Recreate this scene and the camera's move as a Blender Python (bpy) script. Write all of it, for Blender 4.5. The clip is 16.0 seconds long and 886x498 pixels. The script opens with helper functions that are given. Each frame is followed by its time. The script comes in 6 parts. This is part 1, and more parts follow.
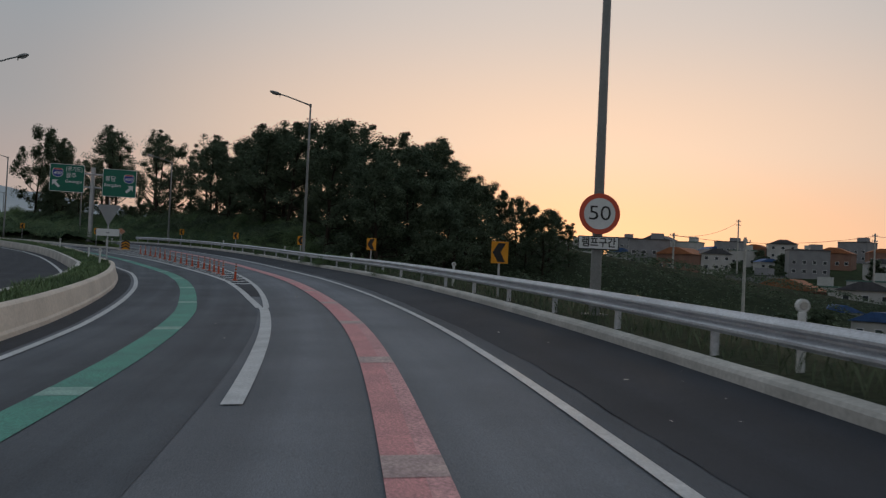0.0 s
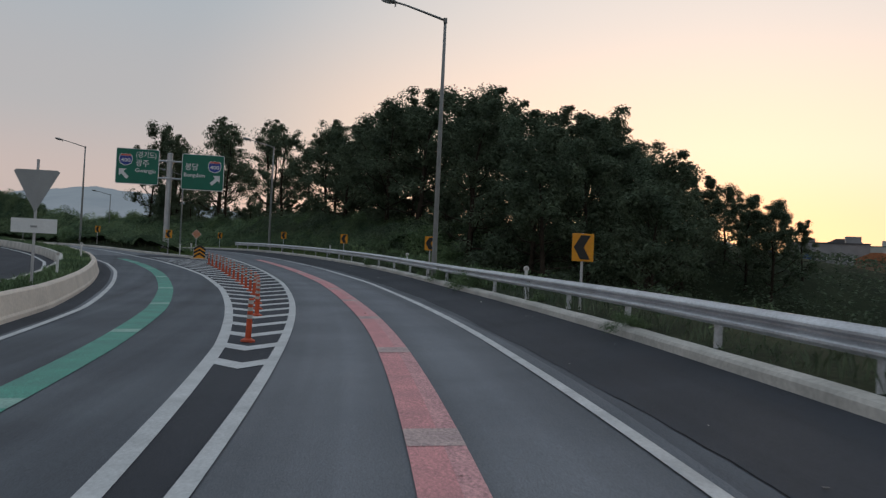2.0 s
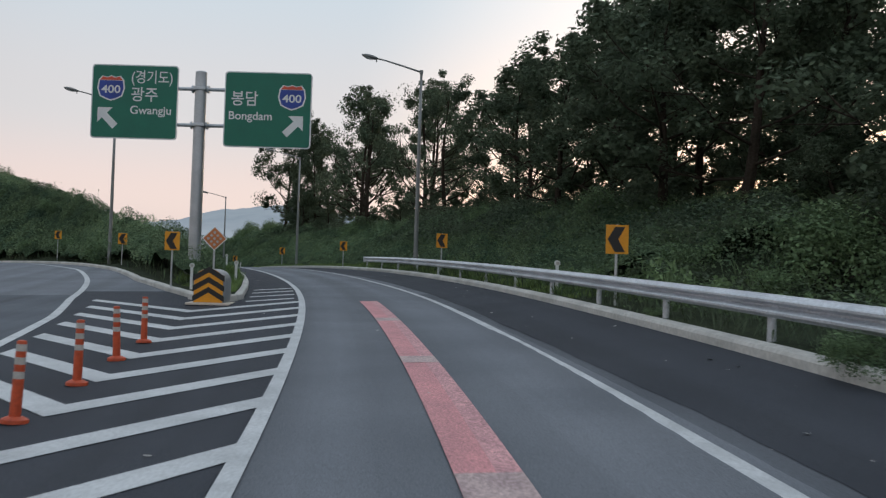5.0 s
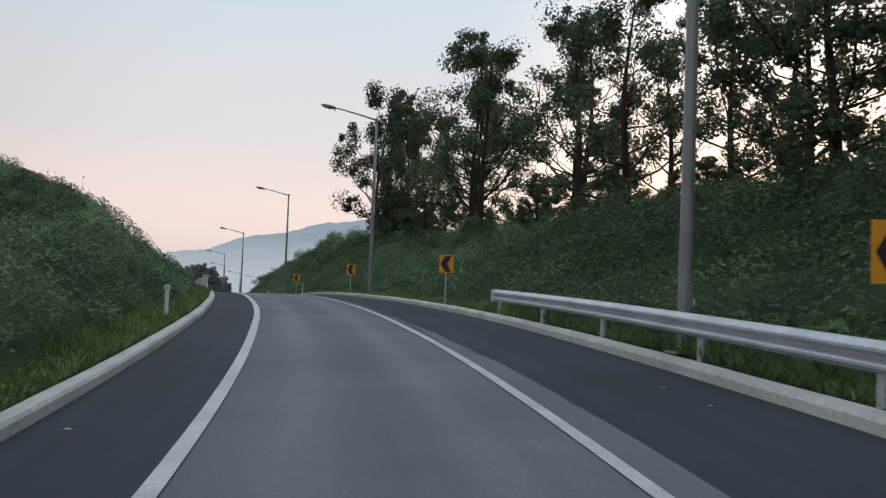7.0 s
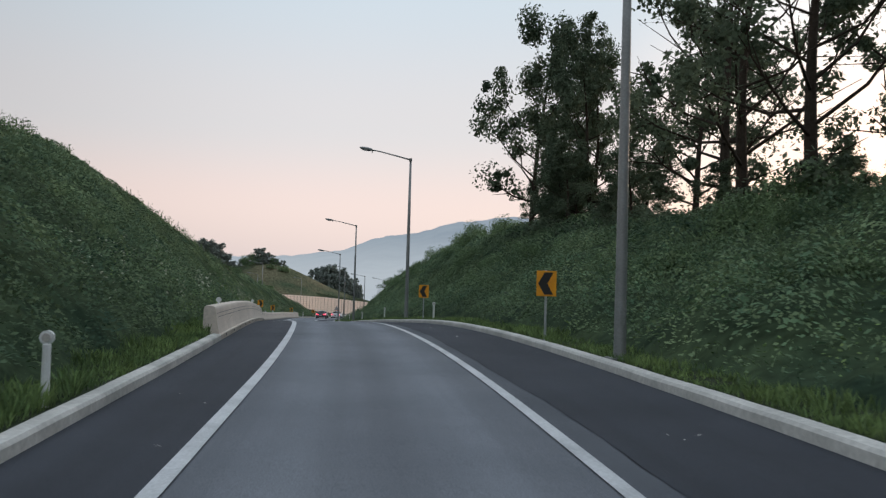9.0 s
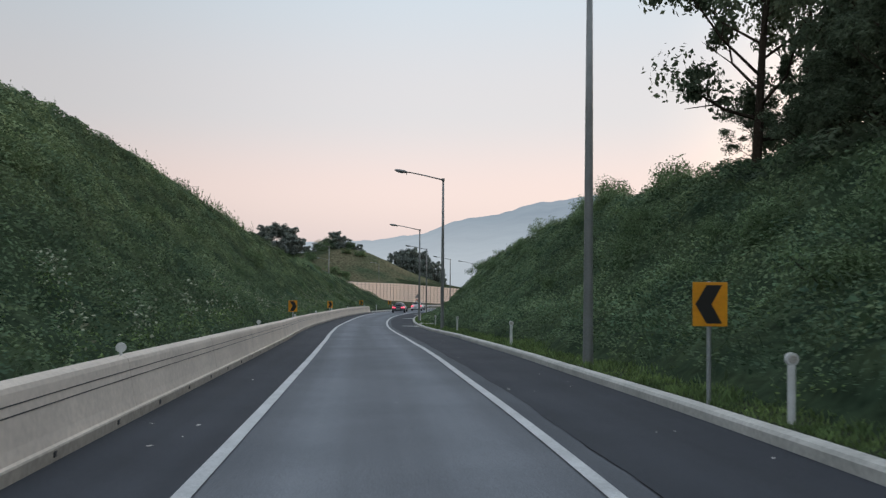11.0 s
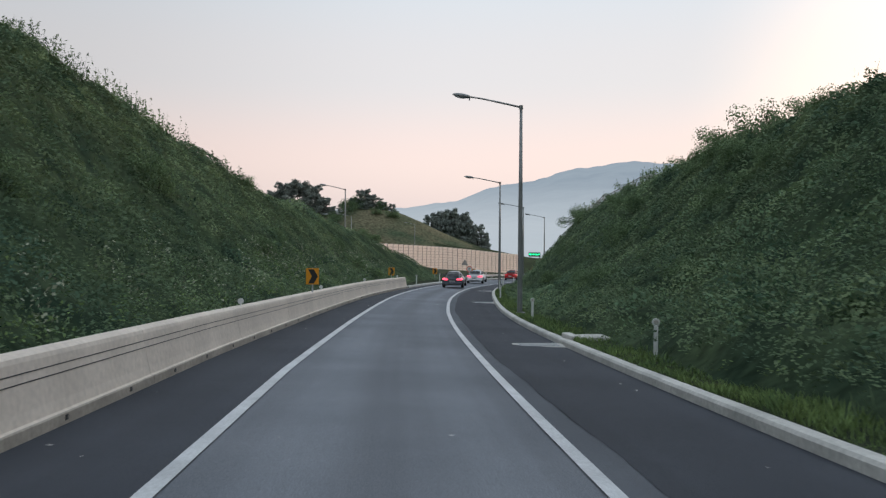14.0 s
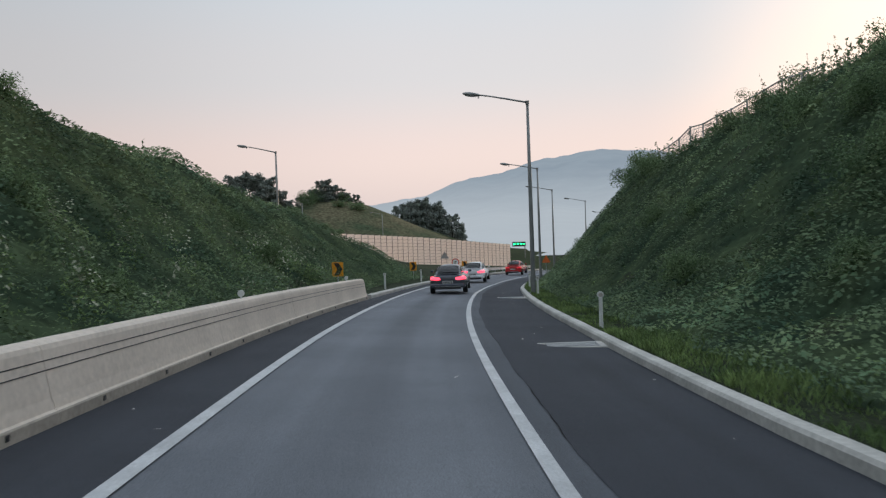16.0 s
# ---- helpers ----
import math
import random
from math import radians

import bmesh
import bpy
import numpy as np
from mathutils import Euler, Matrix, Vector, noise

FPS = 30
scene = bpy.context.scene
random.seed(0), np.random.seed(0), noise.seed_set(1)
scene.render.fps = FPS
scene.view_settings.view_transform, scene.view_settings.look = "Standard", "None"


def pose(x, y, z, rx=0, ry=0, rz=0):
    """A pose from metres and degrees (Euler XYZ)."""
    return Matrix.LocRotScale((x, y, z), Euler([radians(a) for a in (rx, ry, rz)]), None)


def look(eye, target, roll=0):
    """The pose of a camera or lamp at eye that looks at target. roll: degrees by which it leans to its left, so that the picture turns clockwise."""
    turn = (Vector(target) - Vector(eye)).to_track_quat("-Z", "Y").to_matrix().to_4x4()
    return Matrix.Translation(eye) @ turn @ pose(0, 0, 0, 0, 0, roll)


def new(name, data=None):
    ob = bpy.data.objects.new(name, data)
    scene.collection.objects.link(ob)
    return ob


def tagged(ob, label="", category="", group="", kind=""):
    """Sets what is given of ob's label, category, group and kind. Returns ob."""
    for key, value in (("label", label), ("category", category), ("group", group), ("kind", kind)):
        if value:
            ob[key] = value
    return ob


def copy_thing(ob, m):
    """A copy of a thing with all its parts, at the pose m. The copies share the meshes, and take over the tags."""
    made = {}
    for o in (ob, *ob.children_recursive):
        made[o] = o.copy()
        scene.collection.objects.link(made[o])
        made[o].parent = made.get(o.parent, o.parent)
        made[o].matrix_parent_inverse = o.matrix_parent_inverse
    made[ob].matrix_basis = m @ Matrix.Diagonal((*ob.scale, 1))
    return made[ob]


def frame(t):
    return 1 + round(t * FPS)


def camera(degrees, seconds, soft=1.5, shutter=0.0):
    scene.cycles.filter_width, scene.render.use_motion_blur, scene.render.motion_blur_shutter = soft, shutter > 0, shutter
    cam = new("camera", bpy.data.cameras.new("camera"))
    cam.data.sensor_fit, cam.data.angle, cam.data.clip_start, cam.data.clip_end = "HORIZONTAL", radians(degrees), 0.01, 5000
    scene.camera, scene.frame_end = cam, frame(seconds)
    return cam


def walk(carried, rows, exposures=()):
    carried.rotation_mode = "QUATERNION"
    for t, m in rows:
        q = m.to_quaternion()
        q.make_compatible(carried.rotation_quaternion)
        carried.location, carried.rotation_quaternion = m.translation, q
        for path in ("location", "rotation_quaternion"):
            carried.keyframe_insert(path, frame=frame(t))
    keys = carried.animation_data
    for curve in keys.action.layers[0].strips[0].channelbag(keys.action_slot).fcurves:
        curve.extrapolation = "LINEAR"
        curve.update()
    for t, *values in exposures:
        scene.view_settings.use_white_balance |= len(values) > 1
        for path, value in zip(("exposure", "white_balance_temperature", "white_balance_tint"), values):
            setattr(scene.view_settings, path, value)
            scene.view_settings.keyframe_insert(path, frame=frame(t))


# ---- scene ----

cam = camera(52.26, 16.0, soft=1.3, shutter=0.10)

# seconds, place, turn to the left, pitch, lean
ROWS = [
    (0.0, 0.000, -0.000, 0.000, -0.009, 1.494, 2.628),
    (0.5, -0.537, 6.368, 0.123, 2.188, 1.485, 2.667),
    (1.0, -1.350, 12.717, 0.271, 4.443, 1.508, 2.836),
    (1.5, -2.340, 19.061, 0.416, 6.345, 1.501, 2.642),
    (2.0, -3.601, 25.434, 0.558, 8.718, 1.527, 2.662),
    (2.5, -5.144, 31.929, 0.739, 10.513, 1.415, 2.592),
    (3.0, -6.886, 38.544, 0.914, 12.340, 1.467, 2.363),
    (3.5, -8.836, 45.133, 1.049, 14.290, 1.583, 2.337),
    (4.0, -11.047, 51.698, 1.225, 16.369, 1.641, 2.128),
    (4.2, -12.018, 54.350, 1.292, 17.142, 1.649, 1.986),
    (4.9, -15.782, 63.748, 1.579, 19.405, 1.789, 1.775),
    (5.6, -19.954, 73.226, 1.969, 21.146, 2.021, 1.792),
    (6.3, -24.438, 82.656, 2.384, 23.354, 2.258, 1.964),
    (6.5, -25.797, 85.297, 2.483, 24.146, 2.372, 1.934),
    (7.0, -29.397, 91.770, 2.709, 26.124, 2.468, 2.187),
    (7.5, -33.269, 98.070, 2.952, 28.271, 2.467, 2.083),
    (8.0, -37.381, 104.311, 3.177, 31.015, 2.451, 1.945),
    (8.5, -41.839, 110.466, 3.395, 32.982, 2.270, 1.451),
    (9.0, -46.505, 116.442, 3.522, 34.476, 2.105, 1.618),
    (9.5, -51.247, 122.324, 3.635, 35.675, 1.808, 1.071),
    (10.0, -56.172, 128.172, 3.705, 37.081, 1.524, 0.645),
    (10.2, -58.202, 130.507, 3.707, 37.661, 1.390, 0.732),
    (10.9, -65.590, 138.668, 3.621, 39.344, 0.958, 0.456),
    (11.6, -73.308, 146.779, 3.311, 40.493, 0.506, 0.330),
    (12.3, -81.218, 154.831, 2.805, 41.222, 0.041, 0.392),
    (12.5, -83.485, 157.118, 2.654, 41.441, -0.090, 0.267),
    (13.0, -89.164, 162.815, 2.258, 41.778, -0.429, 0.559),
    (13.5, -94.827, 168.518, 1.884, 41.802, -0.856, 0.598),
    (14.0, -100.418, 174.258, 1.494, 41.627, -1.119, 0.284),
    (14.5, -105.933, 180.059, 1.093, 41.569, -1.292, -0.307),
    (15.0, -111.413, 185.855, 0.701, 41.285, -1.366, -0.842),
    (15.5, -116.899, 191.779, 0.309, 40.576, -1.379, -1.598),
    (16.0, -122.423, 197.785, -0.028, 39.703, -1.405, -2.085),
]
walk(cam, [(t, pose(x, y, z, 90 + pitch, 0, yaw) @ pose(0, 0, 0, 0, 0, lean)) for t, x, y, z, yaw, pitch, lean in ROWS],
     exposures=[(0.0, -0.76), (1.5, -0.47), (2.5, -0.20), (4.0, 0.15), (6.5, 0.36), (9.0, 0.37), (12.4, 0.41), (13.5, 0.48), (15, 0.38), (16, 0.32)])

# ---- sky and light: the sun is just setting behind the wood ----
SUN_AZ = -9.0
world = bpy.data.worlds.new("dusk_sky")
scene.world = world
world.use_nodes = True
wn, wl = world.node_tree.nodes, world.node_tree.links
wn.clear()


def wnode(kind, **kw):
    n = wn.new(kind)
    for k, v in kw.items():
        n.inputs[k].default_value = v
    return n


coord = wn.new("ShaderNodeTexCoord")
sep = wn.new("ShaderNodeSeparateXYZ")
wl.new(coord.outputs["Generated"], sep.inputs[0])


def ramp(stops):
    r = wn.new("ShaderNodeValToRGB")
    r.color_ramp.interpolation = "EASE"
    while len(r.color_ramp.elements) < len(stops):
        r.color_ramp.elements.new(0.5)
    for e, (at, c) in zip(r.color_ramp.elements, stops):
        e.position, e.color = at, (*c, 1)
    return r


warm = ramp([(0.0, (1.34, 0.73, 0.43)), (0.06, (1.42, 0.86, 0.58)), (0.15, (1.34, 0.985, 0.77)), (0.30, (1.06, 0.94, 0.87)), (0.8, (0.86, 0.92, 1.00))])
cool = ramp([(0.0, (0.55, 0.48, 0.49)), (0.08, (0.66, 0.545, 0.535)), (0.17, (0.55, 0.535, 0.555)), (0.32, (0.475, 0.54, 0.60)), (0.8, (0.66, 0.76, 0.88))])
wl.new(sep.outputs["Z"], warm.inputs[0])
wl.new(sep.outputs["Z"], cool.inputs[0])
sun_dir = Vector((-math.sin(radians(SUN_AZ)), math.cos(radians(SUN_AZ)), 0.03)).normalized()
dot = wn.new("ShaderNodeVectorMath")
dot.operation = "DOT_PRODUCT"
dot.inputs[1].default_value = sun_dir
wl.new(coord.outputs["Generated"], dot.inputs[0])
near_sun = wn.new("ShaderNodeMapRange")
near_sun.interpolation_type = "SMOOTHSTEP"
for i, v in ((1, 0.80), (2, 1.0), (3, 0.0), (4, 1.0)):
    near_sun.inputs[i].default_value = v
wl.new(dot.outputs["Value"], near_sun.inputs[0])
both = wn.new("ShaderNodeMix")
both.data_type = "RGBA"
wl.new(near_sun.outputs[0], both.inputs[0])
wl.new(cool.outputs[0], both.inputs[6])
wl.new(warm.outputs[0], both.inputs[7])
away = wn.new("ShaderNodeMapRange")
away.interpolation_type = "SMOOTHSTEP"
for i, v in ((1, 0.20), (2, 0.66), (3, 0.76), (4, 1.0)):
    away.inputs[i].default_value = v
wl.new(dot.outputs["Value"], away.inputs[0])
sky = wn.new("ShaderNodeTexSky")
sky.sky_type = "NISHITA"
sky.sun_disc = False
sky.sun_elevation, sky.sun_rotation = radians(3), radians(-SUN_AZ)
sky_bg = wnode("ShaderNodeBackground", Strength=0.02)
wl.new(sky.outputs[0], sky_bg.inputs[0])
haze_bg = wnode("ShaderNodeBackground", Strength=1.0)
wl.new(both.outputs[2], haze_bg.inputs[0])
wl.new(away.outputs[0], haze_bg.inputs["Strength"])
add = wn.new("ShaderNodeAddShader")
wl.new(sky_bg.outputs[0], add.inputs[0])
wl.new(haze_bg.outputs[0], add.inputs[1])
wl.new(add.outputs[0], wn.new("ShaderNodeOutputWorld").inputs[0])

sun = bpy.data.lights.new("sun", "SUN")
sun.energy, sun.angle, sun.color = 0.5, radians(10), (1.0, 0.72, 0.45)
new("sun", sun).matrix_world = look(sun_dir * 100 + Vector((0, 0, 9)), (0, 0, 0))

# ---- materials ----


def mat(name, base, second=None, rough=0.7, metal=0.0, scale=4.0, fine=60.0, bump=0.0, grain=0.25, detail=6.0, coords="Object", spec=0.5, island=0.0, trans=0.0):
    """Base colour with stains at one scale, grain at a finer one, and relief."""
    m = bpy.data.materials.new(name)
    m.use_nodes = True
    n, l = m.node_tree.nodes, m.node_tree.links
    b = n["Principled BSDF"]
    tc = n.new("ShaderNodeTexCoord")
    big = n.new("ShaderNodeTexNoise")
    big.inputs["Scale"].default_value, big.inputs["Detail"].default_value = scale, detail
    small = n.new("ShaderNodeTexNoise")
    small.inputs["Scale"].default_value, small.inputs["Detail"].default_value = fine, 3
    l.new(tc.outputs[coords], big.inputs["Vector"])
    l.new(tc.outputs[coords], small.inputs["Vector"])
    second = second or tuple(c * 0.72 for c in base)
    mix = n.new("ShaderNodeMix")
    mix.data_type = "RGBA"
    mix.inputs[6].default_value, mix.inputs[7].default_value = (*base, 1), (*second, 1)
    sharp = n.new("ShaderNodeMapRange")
    sharp.inputs[1].default_value, sharp.inputs[2].default_value = 0.35, 0.68
    l.new(big.outputs[0], sharp.inputs[0])
    l.new(sharp.outputs[0], mix.inputs[0])
    gm = n.new("ShaderNodeMapRange")
    for i, v in ((1, 0.3), (2, 0.7), (3, 1 - grain), (4, 1 + grain)):
        gm.inputs[i].default_value = v
    l.new(small.outputs[0], gm.inputs[0])
    mul = n.new("ShaderNodeVectorMath")
    mul.operation = "SCALE"
    l.new(mix.outputs[2], mul.inputs[0])
    l.new(gm.outputs[0], mul.inputs["Scale"])
    last = mul.outputs[0]
    if island:
        geo = n.new("ShaderNodeNewGeometry")
        im = n.new("ShaderNodeMapRange")
        im.inputs[3].default_value, im.inputs[4].default_value = 1 - island, 1 + island
        l.new(geo.outputs["Random Per Island"], im.inputs[0])
        mul2 = n.new("ShaderNodeVectorMath")
        mul2.operation = "SCALE"
        l.new(last, mul2.inputs[0])
        l.new(im.outputs[0], mul2.inputs["Scale"])
        last = mul2.outputs[0]
    l.new(last, b.inputs["Base Color"])
    b.inputs["Roughness"].default_value, b.inputs["Metallic"].default_value = rough, metal
    b.inputs["Specular IOR Level"].default_value = spec
    if bump:
        bp = n.new("ShaderNodeBump")
        bp.inputs["Strength"].default_value, bp.inputs["Distance"].default_value = min(1.0, bump), 0.02
        l.new(small.outputs[0], bp.inputs["Height"])
        l.new(bp.outputs[0], b.inputs["Normal"])
    if trans:
        tr = n.new("ShaderNodeBsdfTranslucent")
        l.new(last, tr.inputs[0])
        ms = n.new("ShaderNodeMixShader")
        ms.inputs[0].default_value = trans
        out = n["Material Output"]
        l.new(b.outputs[0], ms.inputs[1])
        l.new(tr.outputs[0], ms.inputs[2])
        l.new(ms.outputs[0], out.inputs[0])
    return m


def glow(name, color, strength):
    m = bpy.data.materials.new(name)
    m.use_nodes = True
    b = m.node_tree.nodes["Principled BSDF"]
    b.inputs["Base Color"].default_value = (*color, 1)
    b.inputs["Emission Color"].default_value = (*color, 1)
    b.inputs["Emission Strength"].default_value = strength
    b.inputs["Roughness"].default_value = 0.3
    return m


def asphalt_mat(name, base, second, tracks, polish=0.0):
    """Worn asphalt: chippings, patches and, on the lanes, two smoother wheel tracks along the way of travel."""
    m = mat(name, base, second, rough=0.85, scale=0.35, fine=70, bump=0.5, grain=0.3, spec=0.3)
    n, l = m.node_tree.nodes, m.node_tree.links
    b = n["Principled BSDF"]
    src = b.inputs["Base Color"].links[0].from_socket
    uv = n.new("ShaderNodeUVMap")
    uv.uv_map = "lane"
    mp = n.new("ShaderNodeMapping")
    mp.inputs["Scale"].default_value = (1.6, 0.02, 1)
    st = n.new("ShaderNodeTexNoise")
    st.inputs["Scale"].default_value, st.inputs["Detail"].default_value = 1.0, 4
    l.new(uv.outputs[0], mp.inputs[0])
    l.new(mp.outputs[0], st.inputs["Vector"])
    mr = n.new("ShaderNodeMapRange")
    for i, v in ((1, 0.3), (2, 0.7), (3, 1 - tracks), (4, 1 + tracks)):
        mr.inputs[i].default_value = v
    l.new(st.outputs[0], mr.inputs[0])
    sc = n.new("ShaderNodeVectorMath")
    sc.operation = "SCALE"
    across = n.new("ShaderNodeSeparateXYZ")
    l.new(uv.outputs[0], across.inputs[0])
    wave = n.new("ShaderNodeMath")
    wave.operation = "MULTIPLY"
    wave.inputs[1].default_value = 2 * math.pi / 1.75
    l.new(across.outputs["X"], wave.inputs[0])
    cosine = n.new("ShaderNodeMath")
    cosine.operation = "COSINE"
    l.new(wave.outputs[0], cosine.inputs[0])
    worn = n.new("ShaderNodeMath")
    worn.operation = "MULTIPLY_ADD"
    worn.inputs[1].default_value, worn.inputs[2].default_value = -polish, 1.0
    l.new(cosine.outputs[0], worn.inputs[0])
    both_tracks = n.new("ShaderNodeMath")
    both_tracks.operation = "MULTIPLY"
    l.new(mr.outputs[0], both_tracks.inputs[0])
    l.new(worn.outputs[0], both_tracks.inputs[1])
    l.new(src, sc.inputs[0])
    l.new(both_tracks.outputs[0], sc.inputs["Scale"])
    l.new(sc.outputs[0], b.inputs["Base Color"])
    return m


ASPHALT = asphalt_mat("lane_asphalt", (0.174, 0.186, 0.206), (0.134, 0.145, 0.163), 0.13, 0.11)
ASPHALT_LEFT = asphalt_mat("darker_lane_asphalt", (0.106, 0.117, 0.133), (0.074, 0.082, 0.096), 0.26)
SHOULDER = asphalt_mat("shoulder_asphalt", (0.044, 0.049, 0.060), (0.031, 0.035, 0.044), 0.18)
PAINT = mat("road_paint_white", (0.56, 0.57, 0.575), (0.42, 0.43, 0.435), rough=0.6, scale=1.6, fine=30, grain=0.16, bump=0.15)
PINK = mat("road_paint_pink", (0.64, 0.262, 0.268), (0.50, 0.215, 0.222), rough=0.65, scale=1.4, fine=40, grain=0.38, bump=0.2)
PINK_PALE = mat("road_paint_pink_worn", (0.62, 0.315, 0.32), (0.50, 0.245, 0.255), rough=0.7, scale=2.0, fine=30, grain=0.45, bump=0.2)
GREEN = mat("road_paint_green", (0.055, 0.29, 0.215), (0.05, 0.21, 0.165), rough=0.65, scale=1.4, fine=40, grain=0.38, bump=0.2)
BAND = mat("road_paint_cross_mark", (0.50, 0.37, 0.35), (0.36, 0.25, 0.25), rough=0.65, scale=3, fine=30, grain=0.4)
BAND_GREEN = mat("road_paint_green_mark", (0.26, 0.44, 0.375), (0.17, 0.32, 0.27), rough=0.65, scale=3, fine=30, grain=0.3)
CONCRETE = mat("pale_concrete", (0.70, 0.605, 0.515), (0.59, 0.51, 0.435), rough=0.85, scale=0.6, fine=12, bump=0.15, grain=0.09)
KERB = mat("kerb_concrete", (0.58, 0.56, 0.52), (0.40, 0.39, 0.36), rough=0.9, scale=0.9, fine=14, bump=0.2, grain=0.14)
STEEL = mat("galvanised_steel", (0.60, 0.62, 0.65), (0.47, 0.49, 0.52), rough=0.5, metal=0.6, scale=1.5, fine=30, grain=0.18)
POLE = mat("grey_pole_paint", (0.25, 0.26, 0.255), (0.20, 0.205, 0.20), rough=0.5, metal=0.4, scale=1.5, fine=30, grain=0.12)
POLE_LIGHT = mat("bright_galvanised_pole", (0.50, 0.52, 0.54), (0.40, 0.42, 0.44), rough=0.4, metal=0.7, scale=1.5, fine=30, grain=0.1)
DARK = mat("dark_plastic", (0.03, 0.03, 0.032), rough=0.5, scale=3)
LAMP_GLASS = mat("lamp_cover", (0.55, 0.56, 0.56), rough=0.2, scale=3, grain=0.05)
YELLOW = mat("sign_yellow", (0.80, 0.33, 0.012), (0.72, 0.29, 0.012), rough=0.4, scale=3, fine=20, grain=0.06)
BLACK = mat("sign_black", (0.018, 0.017, 0.016), rough=0.45, scale=3, grain=0.1)
SIGN_GREEN = mat("sign_green", (0.005, 0.165, 0.105), (0.005, 0.145, 0.095), rough=0.4, scale=1.5, fine=20, grain=0.05)
SIGN_WHITE = mat("sign_white", (0.78, 0.79, 0.78), (0.70, 0.71, 0.71), rough=0.4, scale=2, fine=20, grain=0.05)
SIGN_RED = mat("sign_red", (0.70, 0.10, 0.05), (0.62, 0.085, 0.045), rough=0.4, scale=2, grain=0.05)
SIGN_BLUE = mat("sign_blue", (0.03, 0.07, 0.36), rough=0.4, scale=2, grain=0.05)
SIGN_BACK = mat("bare_sign_metal", (0.36, 0.38, 0.39), (0.30, 0.32, 0.33), rough=0.45, metal=0.6, scale=2, grain=0.08)
ORANGE = mat("bollard_orange", (0.58, 0.085, 0.025), (0.42, 0.06, 0.02), rough=0.55, scale=5, fine=30, grain=0.18)
TAPE = mat("reflective_tape", (0.52, 0.50, 0.47), (0.40, 0.37, 0.33), rough=0.4, scale=6, grain=0.15)
WHITE_POST = mat("white_post_plastic", (0.70, 0.71, 0.70), (0.60, 0.60, 0.58), rough=0.5, scale=4, grain=0.08)
SOIL = mat("grassy_ground", (0.037, 0.048, 0.025), (0.021, 0.030, 0.016), rough=1.0, scale=0.5, fine=9, bump=0.8, grain=0.45, spec=0.1)
FIELD = mat("far_woodland", (0.035, 0.048, 0.022), (0.022, 0.034, 0.016), rough=1.0, scale=0.06, fine=0.8, bump=0.8, grain=0.4, spec=0.05)
LEAF_GRASS = mat("weed_leaf", (0.205, 0.268, 0.142), (0.062, 0.108, 0.072), rough=0.9, scale=0.55, fine=0.16, grain=0.35, spec=0.05, island=0.07, trans=0.25)
VERGE = mat("fresh_grass", (0.205, 0.285, 0.100), (0.095, 0.155, 0.062), rough=0.85, scale=0.9, fine=4, grain=0.4, spec=0.2, island=0.3, trans=0.25)
# Leaf colour lifted to pale grey-green, with distance haze painted in.
LEAF_HAZED = mat("hazed_tree_leaf", (0.22, 0.25, 0.22), (0.15, 0.18, 0.165), rough=0.9, scale=0.15, fine=0.8, grain=0.35, spec=0.1, island=0.3, trans=0.15)
HILLSIDE = mat("dry_grass_hillside", (0.130, 0.118, 0.072), (0.060, 0.080, 0.045), rough=1.0, scale=0.10, fine=1.2, bump=0.6, grain=0.45, spec=0.05)
LEAF_CREEPER = mat("creeper_leaf", (0.175, 0.265, 0.145), (0.060, 0.115, 0.072), rough=0.8, scale=0.55, fine=0.16, grain=0.3, spec=0.12, island=0.14, trans=0.2)
LEAF_BUSH = mat("shrub_leaf", (0.175, 0.250, 0.120), (0.075, 0.125, 0.066), rough=0.8, scale=0.3, fine=1.5, grain=0.35, spec=0.2, island=0.28, trans=0.2)
LEAF_TREE = mat("tree_leaf", (0.118, 0.150, 0.095), (0.070, 0.100, 0.066), rough=0.85, scale=0.2, fine=1.5, grain=0.3, spec=0.15, island=0.30, trans=0.36)
FLOWER = mat("white_weed_flower", (0.42, 0.43, 0.33), (0.30, 0.32, 0.22), rough=0.9, scale=1, grain=0.2, spec=0.1)
BARK = mat("bark", (0.055, 0.042, 0.032), (0.032, 0.026, 0.02), rough=0.95, scale=1.5, fine=12, bump=0.8, grain=0.3, spec=0.1)

# ---- plan: a way along the ramp, places given as metres along it and metres to its left ----
REF = np.array([
    (2.84, -39.89, -2.39), (1.42, -19.94, -2.03), (-0.00, 0.01, -1.68), (-2.50, 19.84, -1.24), (-7.11, 39.29, -0.75),
    (-13.53, 58.22, -0.27), (-21.53, 76.55, 0.44), (-30.89, 94.20, 1.13), (-42.08, 110.77, 1.72), (-54.62, 126.35, 2.01),
    (-67.99, 141.22, 1.87), (-81.94, 155.55, 1.08), (-96.03, 169.74, 0.12), (-109.85, 184.20, -0.87), (-123.41, 198.90, -1.76),
    (-136.46, 214.05, -2.44), (-148.64, 229.91, -3.18), (-159.93, 246.41, -3.98), (-170.05, 263.66, -4.78), (-178.82, 281.62, -5.58),
    (-186.26, 300.18, -6.38)])
S0, STEP = -40.0, 20.0


def table(*pairs):
    xs, ys = zip(*pairs)
    return lambda s: np.interp(s, xs, ys)


